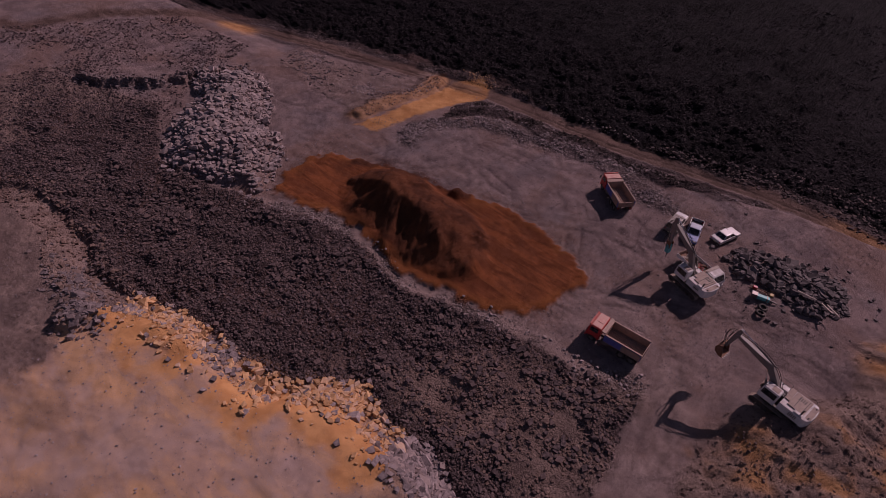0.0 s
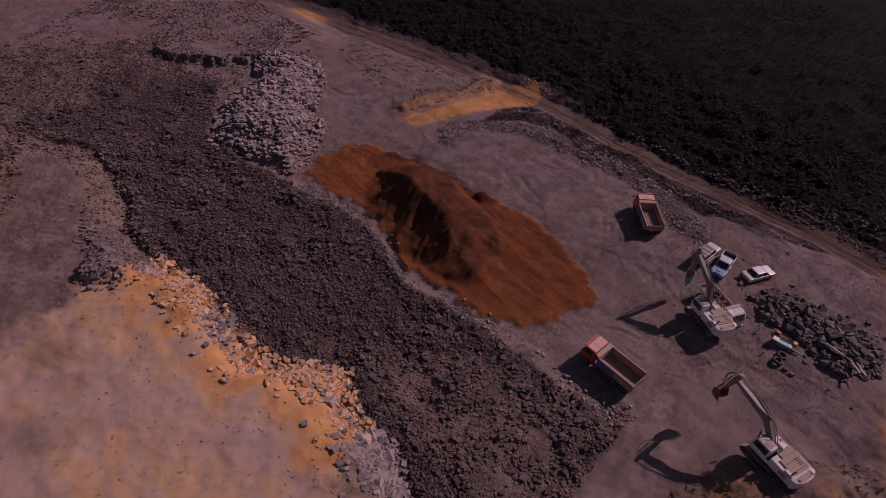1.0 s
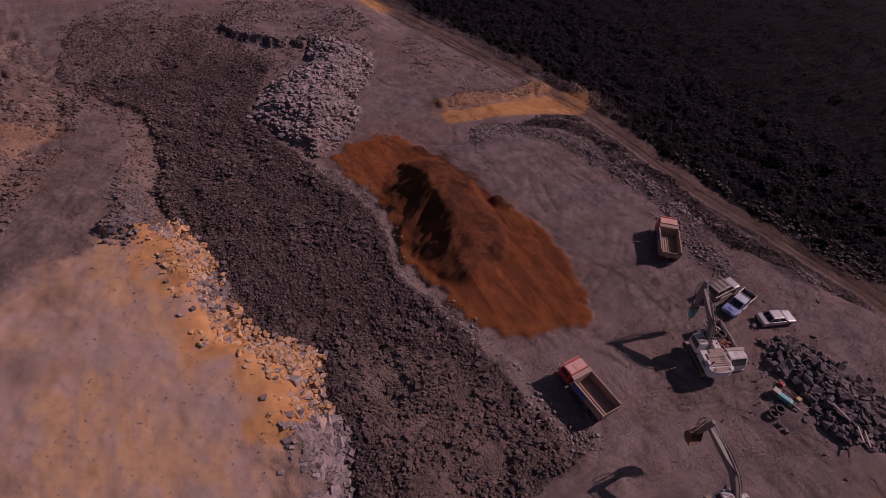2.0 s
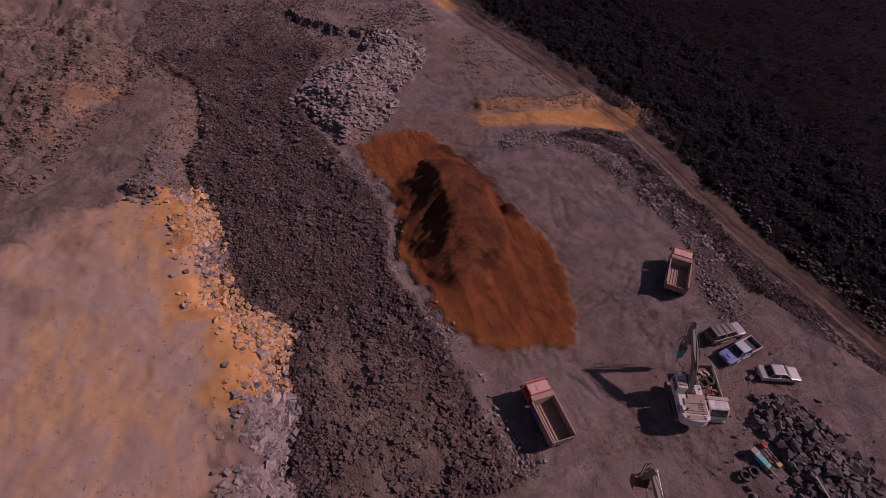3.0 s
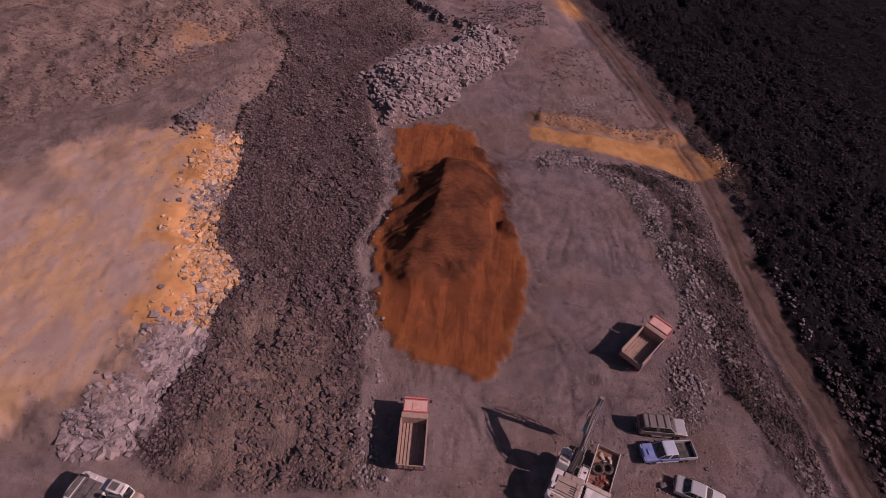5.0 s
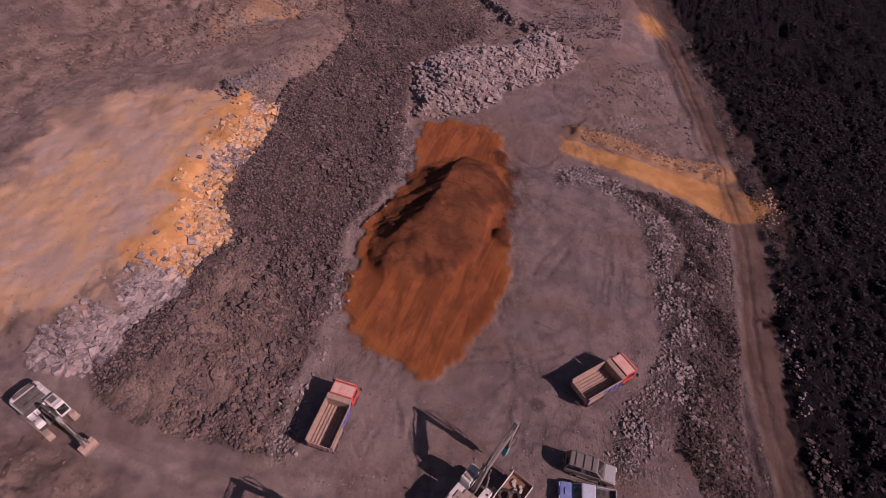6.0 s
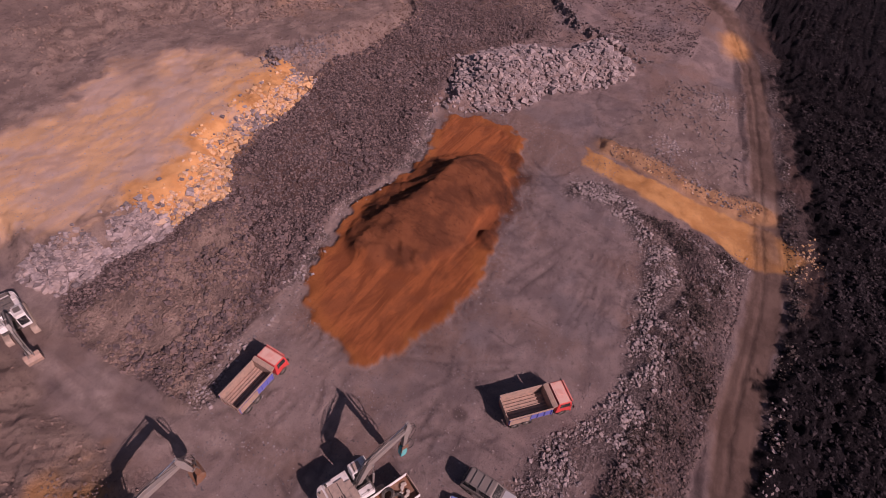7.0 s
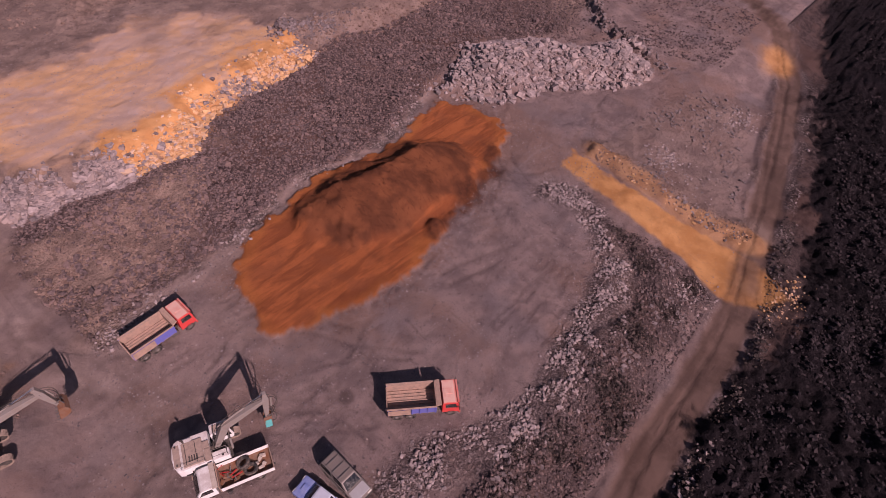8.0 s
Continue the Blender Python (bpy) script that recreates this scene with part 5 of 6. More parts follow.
    part("pump_cover", box(bmesh.new(), (-0.42, 0.15, 2.30), (0.5, 0.6, 0.14), 0.03), deck, hood)
    part("swing_motor", rod(bmesh.new(), (-0.05, -0.05, 1.3), (-0.05, -0.05, 2.05), 0.24, 16), BLACK, e)
    part("filler_cap", rod(bmesh.new(), (0.7, -1.15, 2.05), (0.7, -1.15, 2.14), 0.09, 12), BLACK, e)
    part("top_plate", box(bmesh.new(), (-2.68, 0, 2.315), (0.5, 1.9, 0.03), 0.01), deck, e, "dusty top of the counterweight")
    for y in (-0.8, 0.8):
        part("lifting_eye", rod(bmesh.new(), (-2.7, y, 2.3), (-2.7, y, 2.42), 0.07, 10), BLACK, e)
    for k in range(4):
        part("hood_vent", box(bmesh.new(), (-1.75 + 0.2 * k, -0.6, 2.378), (0.1, 0.5, 0.02), 0.0), BLACK, hood)
    bm = bmesh.new()
    rod(bm, (-2.05, 0.95, 2.28), (-2.05, 0.95, 2.85), 0.075, 12)
    rod(bm, (-2.05, 0.95, 2.85), (-2.15, 0.95, 2.95), 0.075, 12)
    part("exhaust", bm, BLACK, hood)
    bm = bmesh.new()
    box(bm, (0.55, -1.0, 1.7), (1.3, 0.72, 0.72), 0.05)
    part("tool_box", bm, house_mat, e)
    bm = bmesh.new()
    for y in (-1.3, -0.72):
        rod(bm, (1.1, y, 2.05), (1.1, y, 2.62), 0.022)
        rod(bm, (-0.05, y, 2.3), (-0.05, y, 2.62), 0.022)
        rod(bm, (1.1, y, 2.62), (-0.05, y, 2.62), 0.022)
    rod(bm, (1.1, -1.3, 2.62), (1.1, -0.72, 2.62), 0.022)
    rod(bm, (1.1, -1.3, 2.35), (1.1, -0.72, 2.35), 0.022)
    part("handrail", bm, STEEL, e)
    bm = bmesh.new()
    rod(bm, (-2.4, -1.25, 2.35), (-2.4, -1.25, 2.75), 0.02)
    rod(bm, (-0.6, -1.25, 2.25), (-0.6, -1.25, 2.75), 0.02)
    rod(bm, (-2.4, -1.25, 2.75), (-0.6, -1.25, 2.75), 0.02)
    part("handrail", bm, STEEL, e)
    bm = bmesh.new()
    slab(bm, [(0.12, 1.3), (1.75, 1.3), (1.85, 1.75), (1.72, 2.75), (1.5, 2.92), (0.2, 2.92), (0.12, 2.8)], 0.42, 1.38, 0.06)
    cab = part("cab", bm, house_mat, e, "operator cab with dark windows")
    bm = bmesh.new()
    slab(bm, [(1.835, 1.78), (1.73, 2.72), (1.75, 2.73), (1.86, 1.78)], 0.5, 1.3, 0.0)
    part("windscreen", bm, GLASS, cab)
    for y in (0.412, 1.385):
        bm = bmesh.new()
        slab(bm, [(0.28, 1.95), (1.68, 1.95), (1.60, 2.7), (0.28, 2.7)], y - 0.008, y + 0.008, 0.0)
        part("side_window", bm, GLASS, cab)
    bm = bmesh.new()
    box(bm, (0.7, 0.9, 2.93), (0.7, 0.62, 0.05), 0.015)
    part("roof_hatch", bm, deck, cab)
    bm = bmesh.new()
    box(bm, (1.62, 0.9, 3.0), (0.1, 0.5, 0.12), 0.02)
    part("work_light", bm, LAMP_CLEAR, cab)
    # boom, arm and tool
    foot = Vector((0.35, 0, 1.75))
    end = Vector((tip[0], 0, tip[1]))
    way = (end - foot).normalized()
    up = Vector((-way.z, 0, way.x))
    span = (end - foot).length
    knee = foot + way * span * 0.42 + up * span * 0.16

    def beam(name, line, depth, width, mat, owner, label=""):
        tops, bots = [], []
        for i, p0 in enumerate(line):
            a, b = line[max(i - 1, 0)], line[min(i + 1, len(line) - 1)]
            d = (b - a).normalized()
            n = Vector((-d.z, 0, d.x))
            tops.append(p0 + n * depth[i] / 2)
            bots.append(p0 - n * depth[i] / 2)
        ring = [(v.x, v.z) for v in tops + bots[::-1]]
        return part(name, slab(bmesh.new(), ring, -width / 2, width / 2, 0.03), mat, owner, label)

    boom = beam("boom", [foot, foot.lerp(knee, 0.6), knee, knee.lerp(end, 0.35), end], [0.45, 0.62, 0.74, 0.6, 0.38], 0.44, BOOM, e, "dusty grey bent boom")
    for y in (-0.55, 0.55):
        a, b = Vector((1.45, y, 1.35)), knee + Vector((0, y * 0.72, 0)) - up * 0.15
        mid = a.lerp(b, 0.55)
        ram = part("boom_ram", rod(bmesh.new(), a, mid, 0.10, 12), BOOM, boom)
        part("ram_rod", rod(bmesh.new(), mid, b, 0.055, 10), CHROME, boom)
    hand = Vector((wrist[0], 0, wrist[1]))
    dirn = (hand - end).normalized()
    heel = end - dirn * 0.75 + Vector((0.0, 0, 0.12))
    arm = beam("arm", [heel, end, end.lerp(hand, 0.5), hand], [0.3, 0.56, 0.42, 0.28], 0.36, BOOM, e, "dusty grey arm")
    a, b = knee + up * 0.5 - way * 0.2, heel
    part("arm_ram", rod(bmesh.new(), a, a.lerp(b, 0.58), 0.095, 12), BOOM, boom)
    part("ram_rod", rod(bmesh.new(), a.lerp(b, 0.58), b, 0.05, 10), CHROME, boom)
    side_n = Vector((-dirn.z, 0, dirn.x))
    if side_n.x < 0:
        side_n = -side_n
    a, b = end + side_n * 0.45, hand + side_n * 0.42 - dirn * 0.5
    part("bucket_ram", rod(bmesh.new(), a, a.lerp(b, 0.6), 0.08, 12), BOOM, arm)
    part("ram_rod", rod(bmesh.new(), a.lerp(b, 0.6), b, 0.045, 10), CHROME, arm)
    bm = bmesh.new()
    for y in (-0.24, 0.24):
        rod(bm, b + Vector((0, y, 0)), hand - dirn * 0.35 + Vector((0, y, 0)), 0.05)
        rod(bm, b + Vector((0, y, 0)), hand + side_n * 0.4 + dirn * 0.15 + Vector((0, y, 0)), 0.05)
    part("linkage", bm, STEEL, arm)
    for y in (-0.12, 0.12):
        pts = [foot + up * 0.4 + Vector((0, y, 0)), knee + up * 0.52 + Vector((0, y, 0)), end + up * 0.42 + Vector((0, y, 0)), end + side_n * 0.7 + Vector((0, y, 0)), hand + side_n * 0.35 + Vector((0, y, 0))]
        hose("hydraulic_hose", pts, 0.028, RUBBER, boom)
    if tool == "bucket":
        back = [(0.0, 0.12), (0.42, 0.02), (0.62, -0.42), (0.50, -0.92), (0.05, -1.22), (-0.45, -1.28), (-0.45, -1.22), (0.0, -1.12), (0.42, -0.86), (0.53, -0.42), (0.36, -0.06), (0.0, 0.02)]
        q = [(hand.x + x, hand.z + z) for x, z in back]
        bucket = part("bucket", slab(bmesh.new(), q, -0.68, 0.68, 0.0), bucket_mat, e, "worn brown steel bucket")
        cheek = [(0.0, 0.1), (0.40, 0.0), (0.60, -0.42), (0.48, -0.90), (0.05, -1.20), (-0.42, -1.26), (-0.2, -0.45)]
        q = [(hand.x + x, hand.z + z) for x, z in cheek]
        for y in (-0.69, 0.65):
            part("cheek_plate", slab(bmesh.new(), q, y, y + 0.05, 0.0), bucket_mat, bucket)
        for k in range(5):
            y = -0.6 + 0.3 * k
            part("tooth", box(bmesh.new(), (hand.x - 0.52, y, hand.z - 1.27), (0.28, 0.1, 0.08), 0.015), STEEL, bucket)
    else:
        low = hand + Vector((-0.15, 0, -1.0))
        bm = bmesh.new()
        for y in (-0.26, 0.22):
            slab(bm, [(hand.x - 0.25, hand.z + 0.2), (hand.x + 0.4, hand.z + 0.15), (hand.x + 0.28, hand.z - 0.75), (hand.x - 0.38, hand.z - 0.75)], y, y + 0.05, 0.0)
        br = part("breaker_bracket", bm, RUST, e, "rusty breaker bracket")
        bm = bmesh.new()
        box(bm, (hand.x - 0.06, 0, hand.z - 0.95), (0.56, 0.54, 1.3), 0.07, Euler((0, 0.1, 0)).to_matrix())
        body = part("breaker", bm, TEAL, e, "teal hydraulic breaker hammer")
        bm = bmesh.new()
        rod(bm, (hand.x - 0.1, 0, hand.z - 1.5), (hand.x - 0.2, 0, hand.z - 2.35), 0.085, 12, 0.05)
        part("chisel", bm, STEEL, body)
        for y in (-0.35, 0.35):
            hose("hydraulic_hose", [hand + Vector((0.35, y * 0.4, 1.3)), hand + Vector((0.75, y, 0.4)), hand + Vector((0.5, y, -0.5)), hand + Vector((0.2, y * 0.6, -0.6))], 0.035, RUBBER, body)
    return e


put_on_ground(excavator("white crawler excavator with a teal hydraulic breaker, boom raised", (5.15, 6.3), (4.8, 3.5), "breaker", WHITE), -5.5, 57.8, 158)
put_on_ground(excavator("white crawler excavator with a raised brown bucket on the spoil bank", (6.3, 4.9), (6.7, 2.8), "bucket", WHITE), 7.8, 45.9, 168)
put_on_ground(excavator("white crawler excavator with its bucket lowered beside the ledge", (4.7, 4.4), (6.0, 2.0), "bucket", WHITE, 0.0, DARK_DECK, BED), 0.7, 18.9, 77)


# ---- road vehicles: x forward ----
def car_body(v, outline, half, paint_mat, cabin, label=""):
    """outline: side view of the lower body; cabin: (x0, x1) at the belt, (x0, x1) at the roof, belt, roof, inset."""
    body = part("body", slab(bmesh.new(), outline, -half, half, 0.11), paint_mat, v, label)
    (b0, b1), (r0, r1), belt, roof, inset, roof_mat = cabin
    bm = bmesh.new()
    low = [bm.verts.new(p0) for p0 in ((b0, -half + 0.05, belt), (b1, -half + 0.05, belt), (b1, half - 0.05, belt), (b0, half - 0.05, belt))]
    high = [bm.verts.new(p0) for p0 in ((r0, -half + inset, roof), (r1, -half + inset, roof), (r1, half - inset, roof), (r0, half - inset, roof))]
    fs = [bm.faces.new(low[::-1]), bm.faces.new(high)]
    for i in range(4):
        j = (i + 1) % 4
        fs.append(bm.faces.new((low[i], low[j], high[j], high[i])))
    bmesh.ops.recalc_face_normals(bm, faces=fs)
    bmesh.ops.bevel(bm, geom=list(bm.edges), offset=0.10, segments=3, affect="EDGES", profile=0.5)
    cabin_ob = part("cabin", bm, roof_mat, v)

    def pane(name, c, grow=0.012):
        mid = sum((Vector(p0) for p0 in c), Vector()) / 4
        n = (Vector(c[1]) - Vector(c[0])).cross(Vector(c[3]) - Vector(c[0])).normalized()
        if n.dot(mid - Vector(((b0 + b1) / 2, 0, belt))) < 0:
            n = -n
        bm2 = bmesh.new()
        vs = []
        for off in (-0.02, grow):
            vs.append([bm2.verts.new(mid + (Vector(p0) - mid) * 0.84 + n * off) for p0 in c])
        fs2 = [bm2.faces.new(vs[0]), bm2.faces.new(vs[1])]
        for i in range(4):
            j = (i + 1) % 4
            fs2.append(bm2.faces.new((vs[0][i], vs[0][j], vs[1][j], vs[1][i])))
        bmesh.ops.recalc_face_normals(bm2, faces=fs2)
        part(name, bm2, GLASS, cabin_ob)

    L, H = [v0 for v0 in ((b0, -half + 0.05, belt), (b1, -half + 0.05, belt), (b1, half - 0.05, belt), (b0, half - 0.05, belt))], [(r0, -half + inset, roof), (r1, -half + inset, roof), (r1, half - inset, roof), (r0, half - inset, roof)]
    pane("windscreen", (L[1], L[2], H[2], H[1]))
    pane("rear_window", (L[3], L[0], H[0], H[3]))
    for a, b in ((0, 1), (2, 3)):
        la, lb, ha, hb = Vector(L[a]), Vector(L[b]), Vector(H[a]), Vector(H[b])
        pane("side_window", (la, la.lerp(lb, 0.48), ha.lerp(hb, 0.48), ha))
        pane("side_window", (la.lerp(lb, 0.52), lb, hb, ha.lerp(hb, 0.52)))
    return body, cabin_ob


def car_details(v, body, front, rear, half, z_front, z_rear, belt_x):
    for side in (-1, 1):
        part("headlight", box(bmesh.new(), (front - 0.04, side * (half - 0.28), z_front), (0.12, 0.38, 0.16), 0.03), LAMP_CLEAR, body)
        part("rear_light", box(bmesh.new(), (rear + 0.03, side * (half - 0.18), z_rear), (0.1, 0.2, 0.22), 0.03), LAMP_RED, body)
        part("mirror", box(bmesh.new(), (belt_x, side * (half + 0.1), 1.02), (0.12, 0.2, 0.15), 0.04), BLACK, body)
    part("bumper", box(bmesh.new(), (front + 0.02, 0, 0.46), (0.18, half * 1.9, 0.24), 0.06), BLACK, body)
    part("bumper", box(bmesh.new(), (rear - 0.02, 0, 0.46), (0.18, half * 1.9, 0.24), 0.06), BLACK, body)
    part("number_plate", box(bmesh.new(), (rear - 0.12, 0, 0.62), (0.02, 0.48, 0.12), 0.0), PLATE, body)


def saloon():
    v = tagged(new("saloon_car"), "silver white saloon car parked on the dusty yard", "car", "parked vehicles")
    line = [(-2.15, 0.32), (2.15, 0.32), (2.2, 0.6), (2.1, 0.78), (0.95, 0.92), (-1.35, 0.94), (-2.12, 0.86), (-2.2, 0.6)]
    body, cabin = car_body(v, line, 0.84, CAR_SILVER, ((-1.5, 1.05), (-0.95, 0.32), 0.9, 1.40, 0.2, CAR_SILVER))
    car_details(v, body, 2.15, -2.15, 0.84, 0.66, 0.72, 0.75)
    for x in (1.32, -1.28):
        for side in (-1, 1):
            wheel(v, x, side * 0.74, 0.31, 0.2)
    return v


def estate():
    v = tagged(new("off_road_car"), "grey brown off-road estate car with roof bars", "car", "parked vehicles")
    line = [(-2.3, 0.42), (2.25, 0.42), (2.32, 0.7), (2.2, 0.98), (1.0, 1.1), (-2.28, 1.1), (-2.35, 0.7)]
    body, cabin = car_body(v, line, 0.88, CAR_GOLD, ((-2.26, 1.12), (-2.05, 0.45), 1.08, 1.78, 0.16, CAR_GOLD))
    for x in (-1.5, -0.75, 0.0):
        part("roof_bar", box(bmesh.new(), (x, 0, 1.84), (0.06, 1.45, 0.05), 0.01), STEEL, cabin)
    for side in (-1, 1):
        part("roof_rail", box(bmesh.new(), (-0.8, side * 0.62, 1.82), (2.2, 0.04, 0.05), 0.01), STEEL, cabin)
        part("running_board", box(bmesh.new(), (-0.1, side * 0.9, 0.4), (2.0, 0.14, 0.05), 0.01), STEEL, body)
    part("bonnet", box(bmesh.new(), (1.62, 0, 1.04), (1.1, 1.5, 0.07), 0.03), CAR_SILVER, body, "shiny pale bonnet")
    car_details(v, body, 2.27, -2.3, 0.88, 0.82, 0.9, 0.85)
    for x in (1.4, -1.35):
        for side in (-1, 1):
            wheel(v, x, side * 0.78, 0.38, 0.25)
    return v


def pickup():
    v = tagged(new("pickup_truck"), "blue pickup with a pale cab roof and open load bed", "pickup", "parked vehicles")
    line = [(-2.5, 0.45), (2.45, 0.45), (2.52, 0.75), (2.38, 0.98), (1.2, 1.08), (-0.75, 1.08), (-0.75, 0.7), (-2.5, 0.7)]
    body, cabin = car_body(v, line, 0.86, CAR_BLUE, ((-0.78, 1.3), (-0.55, 0.62), 1.05, 1.72, 0.14, PALE_BLUE))
    for side in (-1, 1):
        part("bed_side", box(bmesh.new(), (-1.65, side * 0.83, 0.92), (1.75, 0.07, 0.46), 0.02), CAR_SILVER, v)
        part("sill_trim", box(bmesh.new(), (0.2, side * 0.875, 0.52), (2.2, 0.04, 0.14), 0.01), CAR_SILVER, body)
    part("tailgate", box(bmesh.new(), (-2.5, 0, 0.92), (0.07, 1.66, 0.46), 0.02), CAR_SILVER, v)
    part("load_floor", box(bmesh.new(), (-1.63, 0, 0.72), (1.7, 1.58, 0.04), 0.0), BLACK, v)
    part("bonnet_scoop", box(bmesh.new(), (1.75, 0, 1.06), (0.5, 0.55, 0.07), 0.03), CAR_BLUE, body)
    car_details(v, body, 2.45, -2.5, 0.86, 0.85, 0.85, 0.95)
    for x in (1.6, -1.55):
        for side in (-1, 1):
            wheel(v, x, side * 0.76, 0.37, 0.24)
    return v


put_on_ground(estate(), -11.6, 67.3, 91)
put_on_ground(pickup(), -9.1, 67.4, -80)
put_on_ground(saloon(), -5.5, 69.6, 71)


def dropside():
    v = tagged(new("dropside_truck"), "white dropside truck loaded with old tyres and rusty scrap", "truck")
    bm = bmesh.new()
    for y in (-0.38, 0.38):
        box(bm, (-0.3, y, 0.62), (5.6, 0.1, 0.18), 0.02)
    part("chassis", bm, BLACK, v)
    bm = bmesh.new()
    slab(bm, [(1.55, 0.55), (3.05, 0.55), (3.15, 1.0), (3.08, 1.3), (2.65, 2.02), (2.5, 2.1), (1.6, 2.1), (1.55, 2.0)], -0.98, 0.98, 0.07)
    cab = part("cab", bm, WHITE, v, "white cab with a sloping windscreen")
    bm = bmesh.new()
    slab(bm, [(3.06, 1.34), (2.69, 1.96), (2.715, 1.97), (3.09, 1.34)], -0.82, 0.82, 0.0)
    part("windscreen", bm, GLASS, cab)
    for side in (-1, 1):
        part("side_window", slab(bmesh.new(), [(1.8, 1.32), (2.85, 1.32), (2.55, 1.92), (1.8, 1.92)], side * 0.975, side * 0.992, 0.0), GLASS, cab)
        part("headlight", box(bmesh.new(), (3.12, side * 0.7, 0.9), (0.08, 0.3, 0.18), 0.03), LAMP_CLEAR, cab)
        part("mirror", box(bmesh.new(), (2.95, side * 1.15, 1.45), (0.06, 0.16, 0.3), 0.02), BLACK, cab)
        part("drop_side", box(bmesh.new(), (-0.85, side * 1.04, 1.12), (4.2, 0.06, 0.5), 0.01), WHITE, v, "pale drop side with a worn rim")
    part("load_floor", box(bmesh.new(), (-0.85, 0, 0.86), (4.2, 2.05, 0.06), 0.0), RUST, v, "rusty brown load floor")
    part("tailboard", box(bmesh.new(), (-2.95, 0, 1.12), (0.06, 2.0, 0.5), 0.01), BED, v)
    part("headboard", box(bmesh.new(), (1.3, 0, 1.35), (0.08, 2.1, 0.95), 0.01), BED, v)
    part("roof_rack", box(bmesh.new(), (1.52, 0, 2.14), (0.4, 2.15, 0.08), 0.02), TIMBER, cab)
    part("bumper", box(bmesh.new(), (3.12, 0, 0.5), (0.14, 1.9, 0.24), 0.04), WHITE, v)
    for x in (2.35, -1.7):
        for side in (-1, 1):
            wheel(v, x, side * 0.82, 0.4, 0.24 if x > 0 else 0.4)
    return v


def tyre(label):
    ring = [(0.33, -0.14), (0.48, -0.18), (0.56, -0.12), (0.58, 0.0), (0.56, 0.12), (0.48, 0.18), (0.33, 0.14), (0.31, 0.0)]
    bm = lathe(bmesh.new(), ring, (0, 0, 0), "Z", 28)
    ob = part("tyre", bm, RUBBER, None)
    return tagged(ob, label, "tyre", "old tyres")


truck = put_on_ground(dropside(), -5.65, 60.65, -21.5)
DROP = truck.matrix_basis.copy()
for k, (x, y, z, tip_x) in enumerate(((-1.2, 0.3, 1.1, 4), (-0.75, -0.45, 1.2, 14))):
    tyre("worn black tyre lying in the truck bed").matrix_basis = DROP @ pose(x, y, z, tip_x, 6 * k, 40 * k)
rng = random.Random(8)
for k in range(16):
    x, y = rng.uniform(-0.2, 1.15), rng.uniform(-0.8, 0.8)
    bm = bmesh.new()
    if k % 3:
        rod(bm, (-rng.uniform(0.2, 0.5), 0, 0), (rng.uniform(0.2, 0.5), 0, rng.uniform(0, 0.2)), rng.uniform(0.03, 0.07), 8)
    else:
        box(bm, (0, 0, 0), (rng.uniform(0.3, 0.6), rng.uniform(0.2, 0.4), rng.uniform(0.12, 0.3)), 0.03)
    ob = tagged(part("scrap_piece", bm, (RUST, STEEL, LAMP_RED)[k % 3], None), "rusty scrap machine piece in the truck bed", "scrap", "scrap in the truck bed")
    ob.matrix_basis = DROP @ pose(x, y, 1.0 + rng.uniform(0, 0.12), rng.uniform(-15, 15), rng.uniform(-15, 15), rng.uniform(0, 360))
for k in range(5):
    ob = new("sack", rock_meshes(1, 18, 70 + k, TIMBER)[0])
    tagged(ob, "crumpled pale sack in the truck bed", "sack", "sacks in the truck bed")
    ob.matrix_basis = DROP @ pose(-2.3 + 0.28 * (k % 3), -0.5 + 0.3 * k * 0.8, 1.02, 0, 0, 50 * k) @ Matrix.Diagonal((0.4, 0.34, 0.34, 1))

# spare breaker, tyres and timber by the dark heap
def ground_z(x, y):
    return float(height(np.array([x]), np.array([y]))[0])


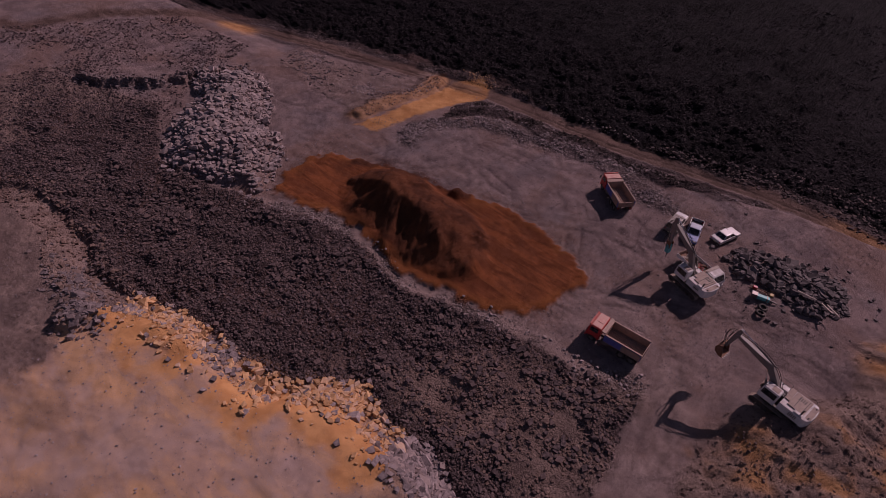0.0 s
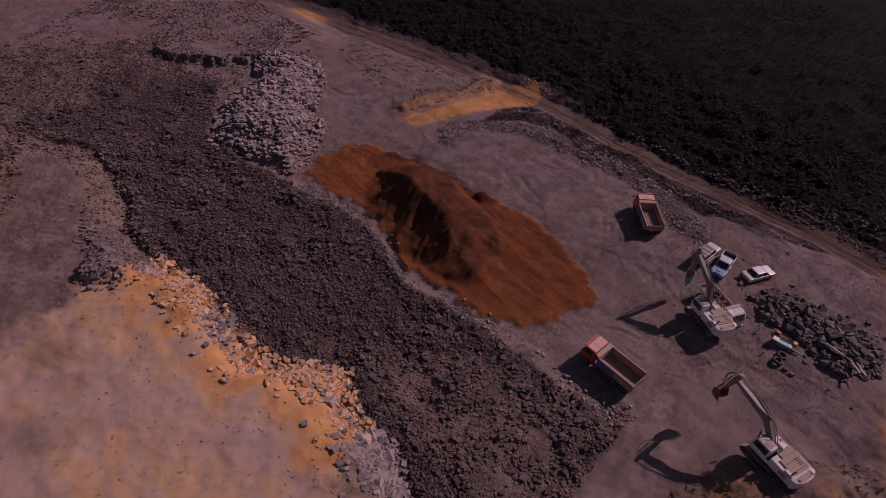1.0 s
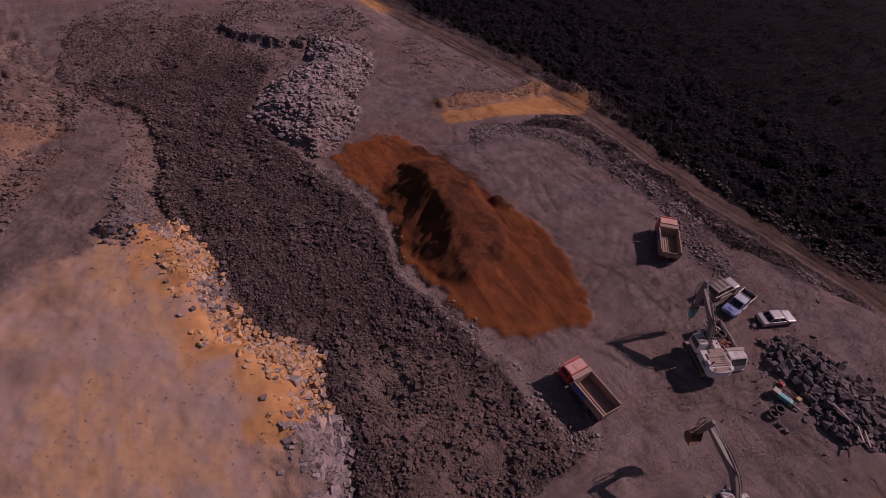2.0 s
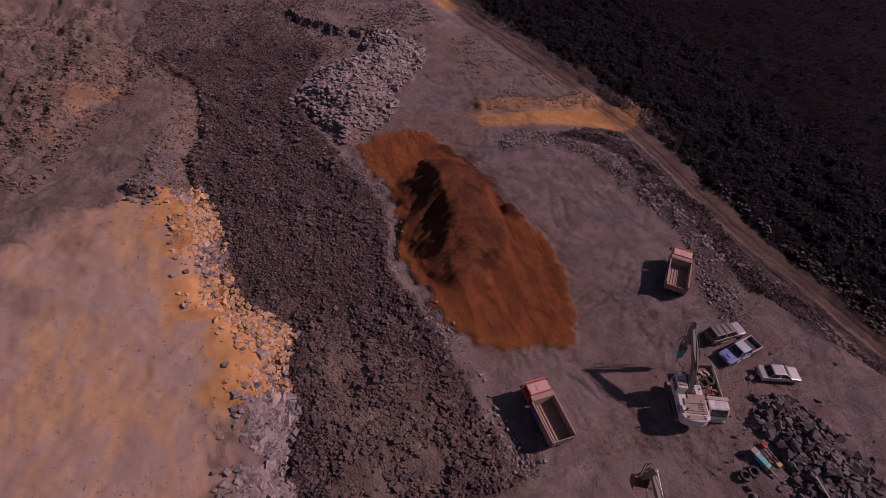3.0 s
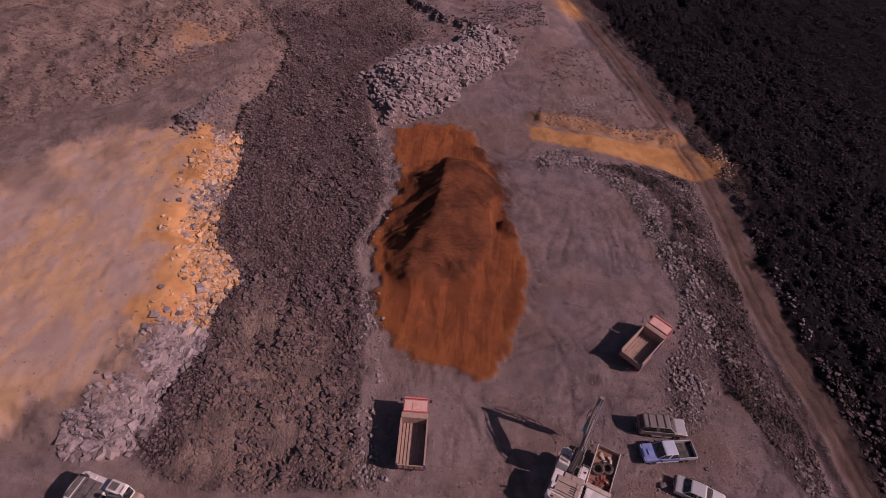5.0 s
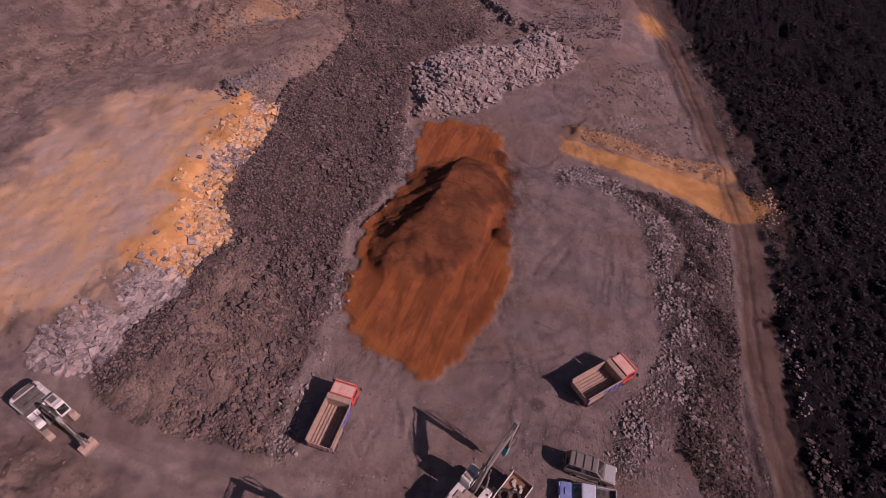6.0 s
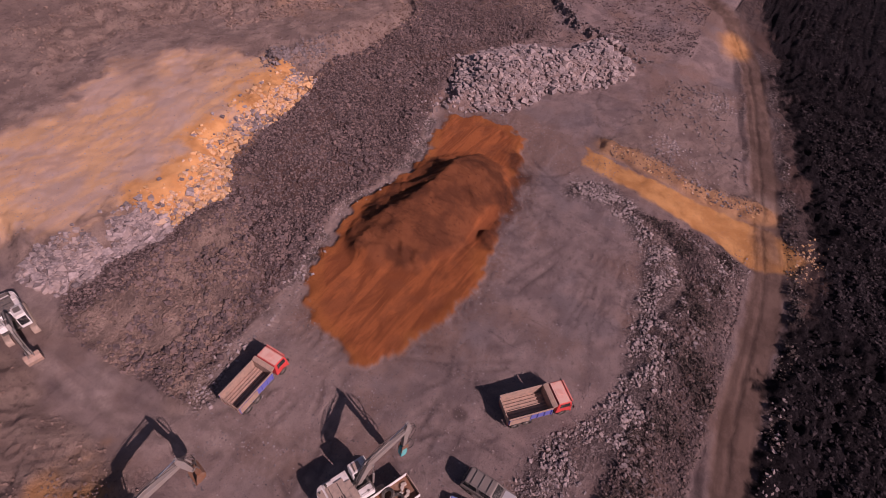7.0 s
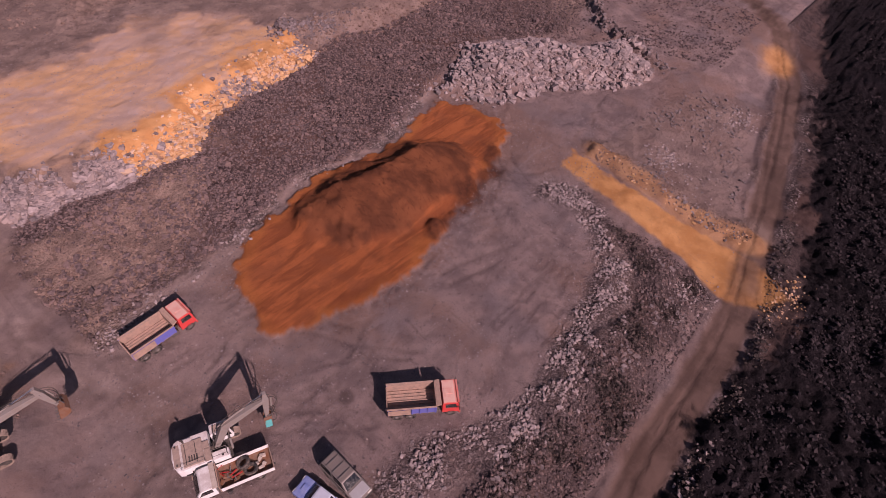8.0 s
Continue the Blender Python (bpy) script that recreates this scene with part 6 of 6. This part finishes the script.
tyre("worn tyre lying on the yard by the dark rocks").matrix_basis = pose(2.65, 59.7, ground_z(2.65, 59.7) + 0.2, 4, 0, 0)
tyre("worn tyre leaning on another tyre").matrix_basis = pose(2.7, 58.7, ground_z(2.7, 58.7) + 0.22, -8, 3, 30)
spare = tagged(new("hydraulic_breaker"), "spare teal hydraulic breaker lying on the ground", "breaker")
part("body", box(bmesh.new(), (0, 0, 0.35), (1.5, 0.55, 0.5), 0.08), TEAL, spare)
part("bracket", box(bmesh.new(), (-1.0, 0, 0.4), (0.7, 0.7, 0.6), 0.05), STEEL, spare)
part("chisel", rod(bmesh.new(), (0.7, 0, 0.35), (1.7, 0, 0.2), 0.09, 12), STEEL, spare)
part("strap", box(bmesh.new(), (0.45, 0, 0.36), (0.12, 0.6, 0.55), 0.02), STEEL, spare)
spare.matrix_basis = pose(2.1, 60.95, ground_z(2.1, 60.95), 0, 0, 12)
rack = tagged(new("drill_frame"), "red and grey steel drill frame lying beside the rocks", "drill frame")
bm = bmesh.new()
for y in (-0.18, 0.18):
    rod(bm, (-1.5, y, 0.25), (1.4, y, 0.3), 0.05)
for k in range(6):
    rod(bm, (-1.3 + 0.5 * k, -0.18, 0.27), (-1.05 + 0.5 * k, 0.18, 0.27), 0.03)
part("frame", bm, RUST, rack)
part("motor", box(bmesh.new(), (-0.9, 0, 0.4), (0.5, 0.4, 0.35), 0.05), LAMP_RED, rack)
part("foot", box(bmesh.new(), (1.1, 0, 0.2), (0.4, 0.5, 0.3), 0.04), YELLOW, rack)
rack.matrix_basis = pose(1.7, 62.3, ground_z(1.7, 62.3), 0, 0, 8)
for k, (x, y, a) in enumerate(((8.3, 63.4, 130), (8.9, 63.7, 128), (5.9, 63.8, 160))):
    ob = tagged(part("plank", box(bmesh.new(), (0, 0, 0), (2.2, 0.14, 0.06), 0.01), TIMBER, None), "pale timber plank lying on the dark rocks", "plank", "planks on the rock heap")
    ob.matrix_basis = pose(x, y, ground_z(x, y) + 1.1, 0, 14, a)
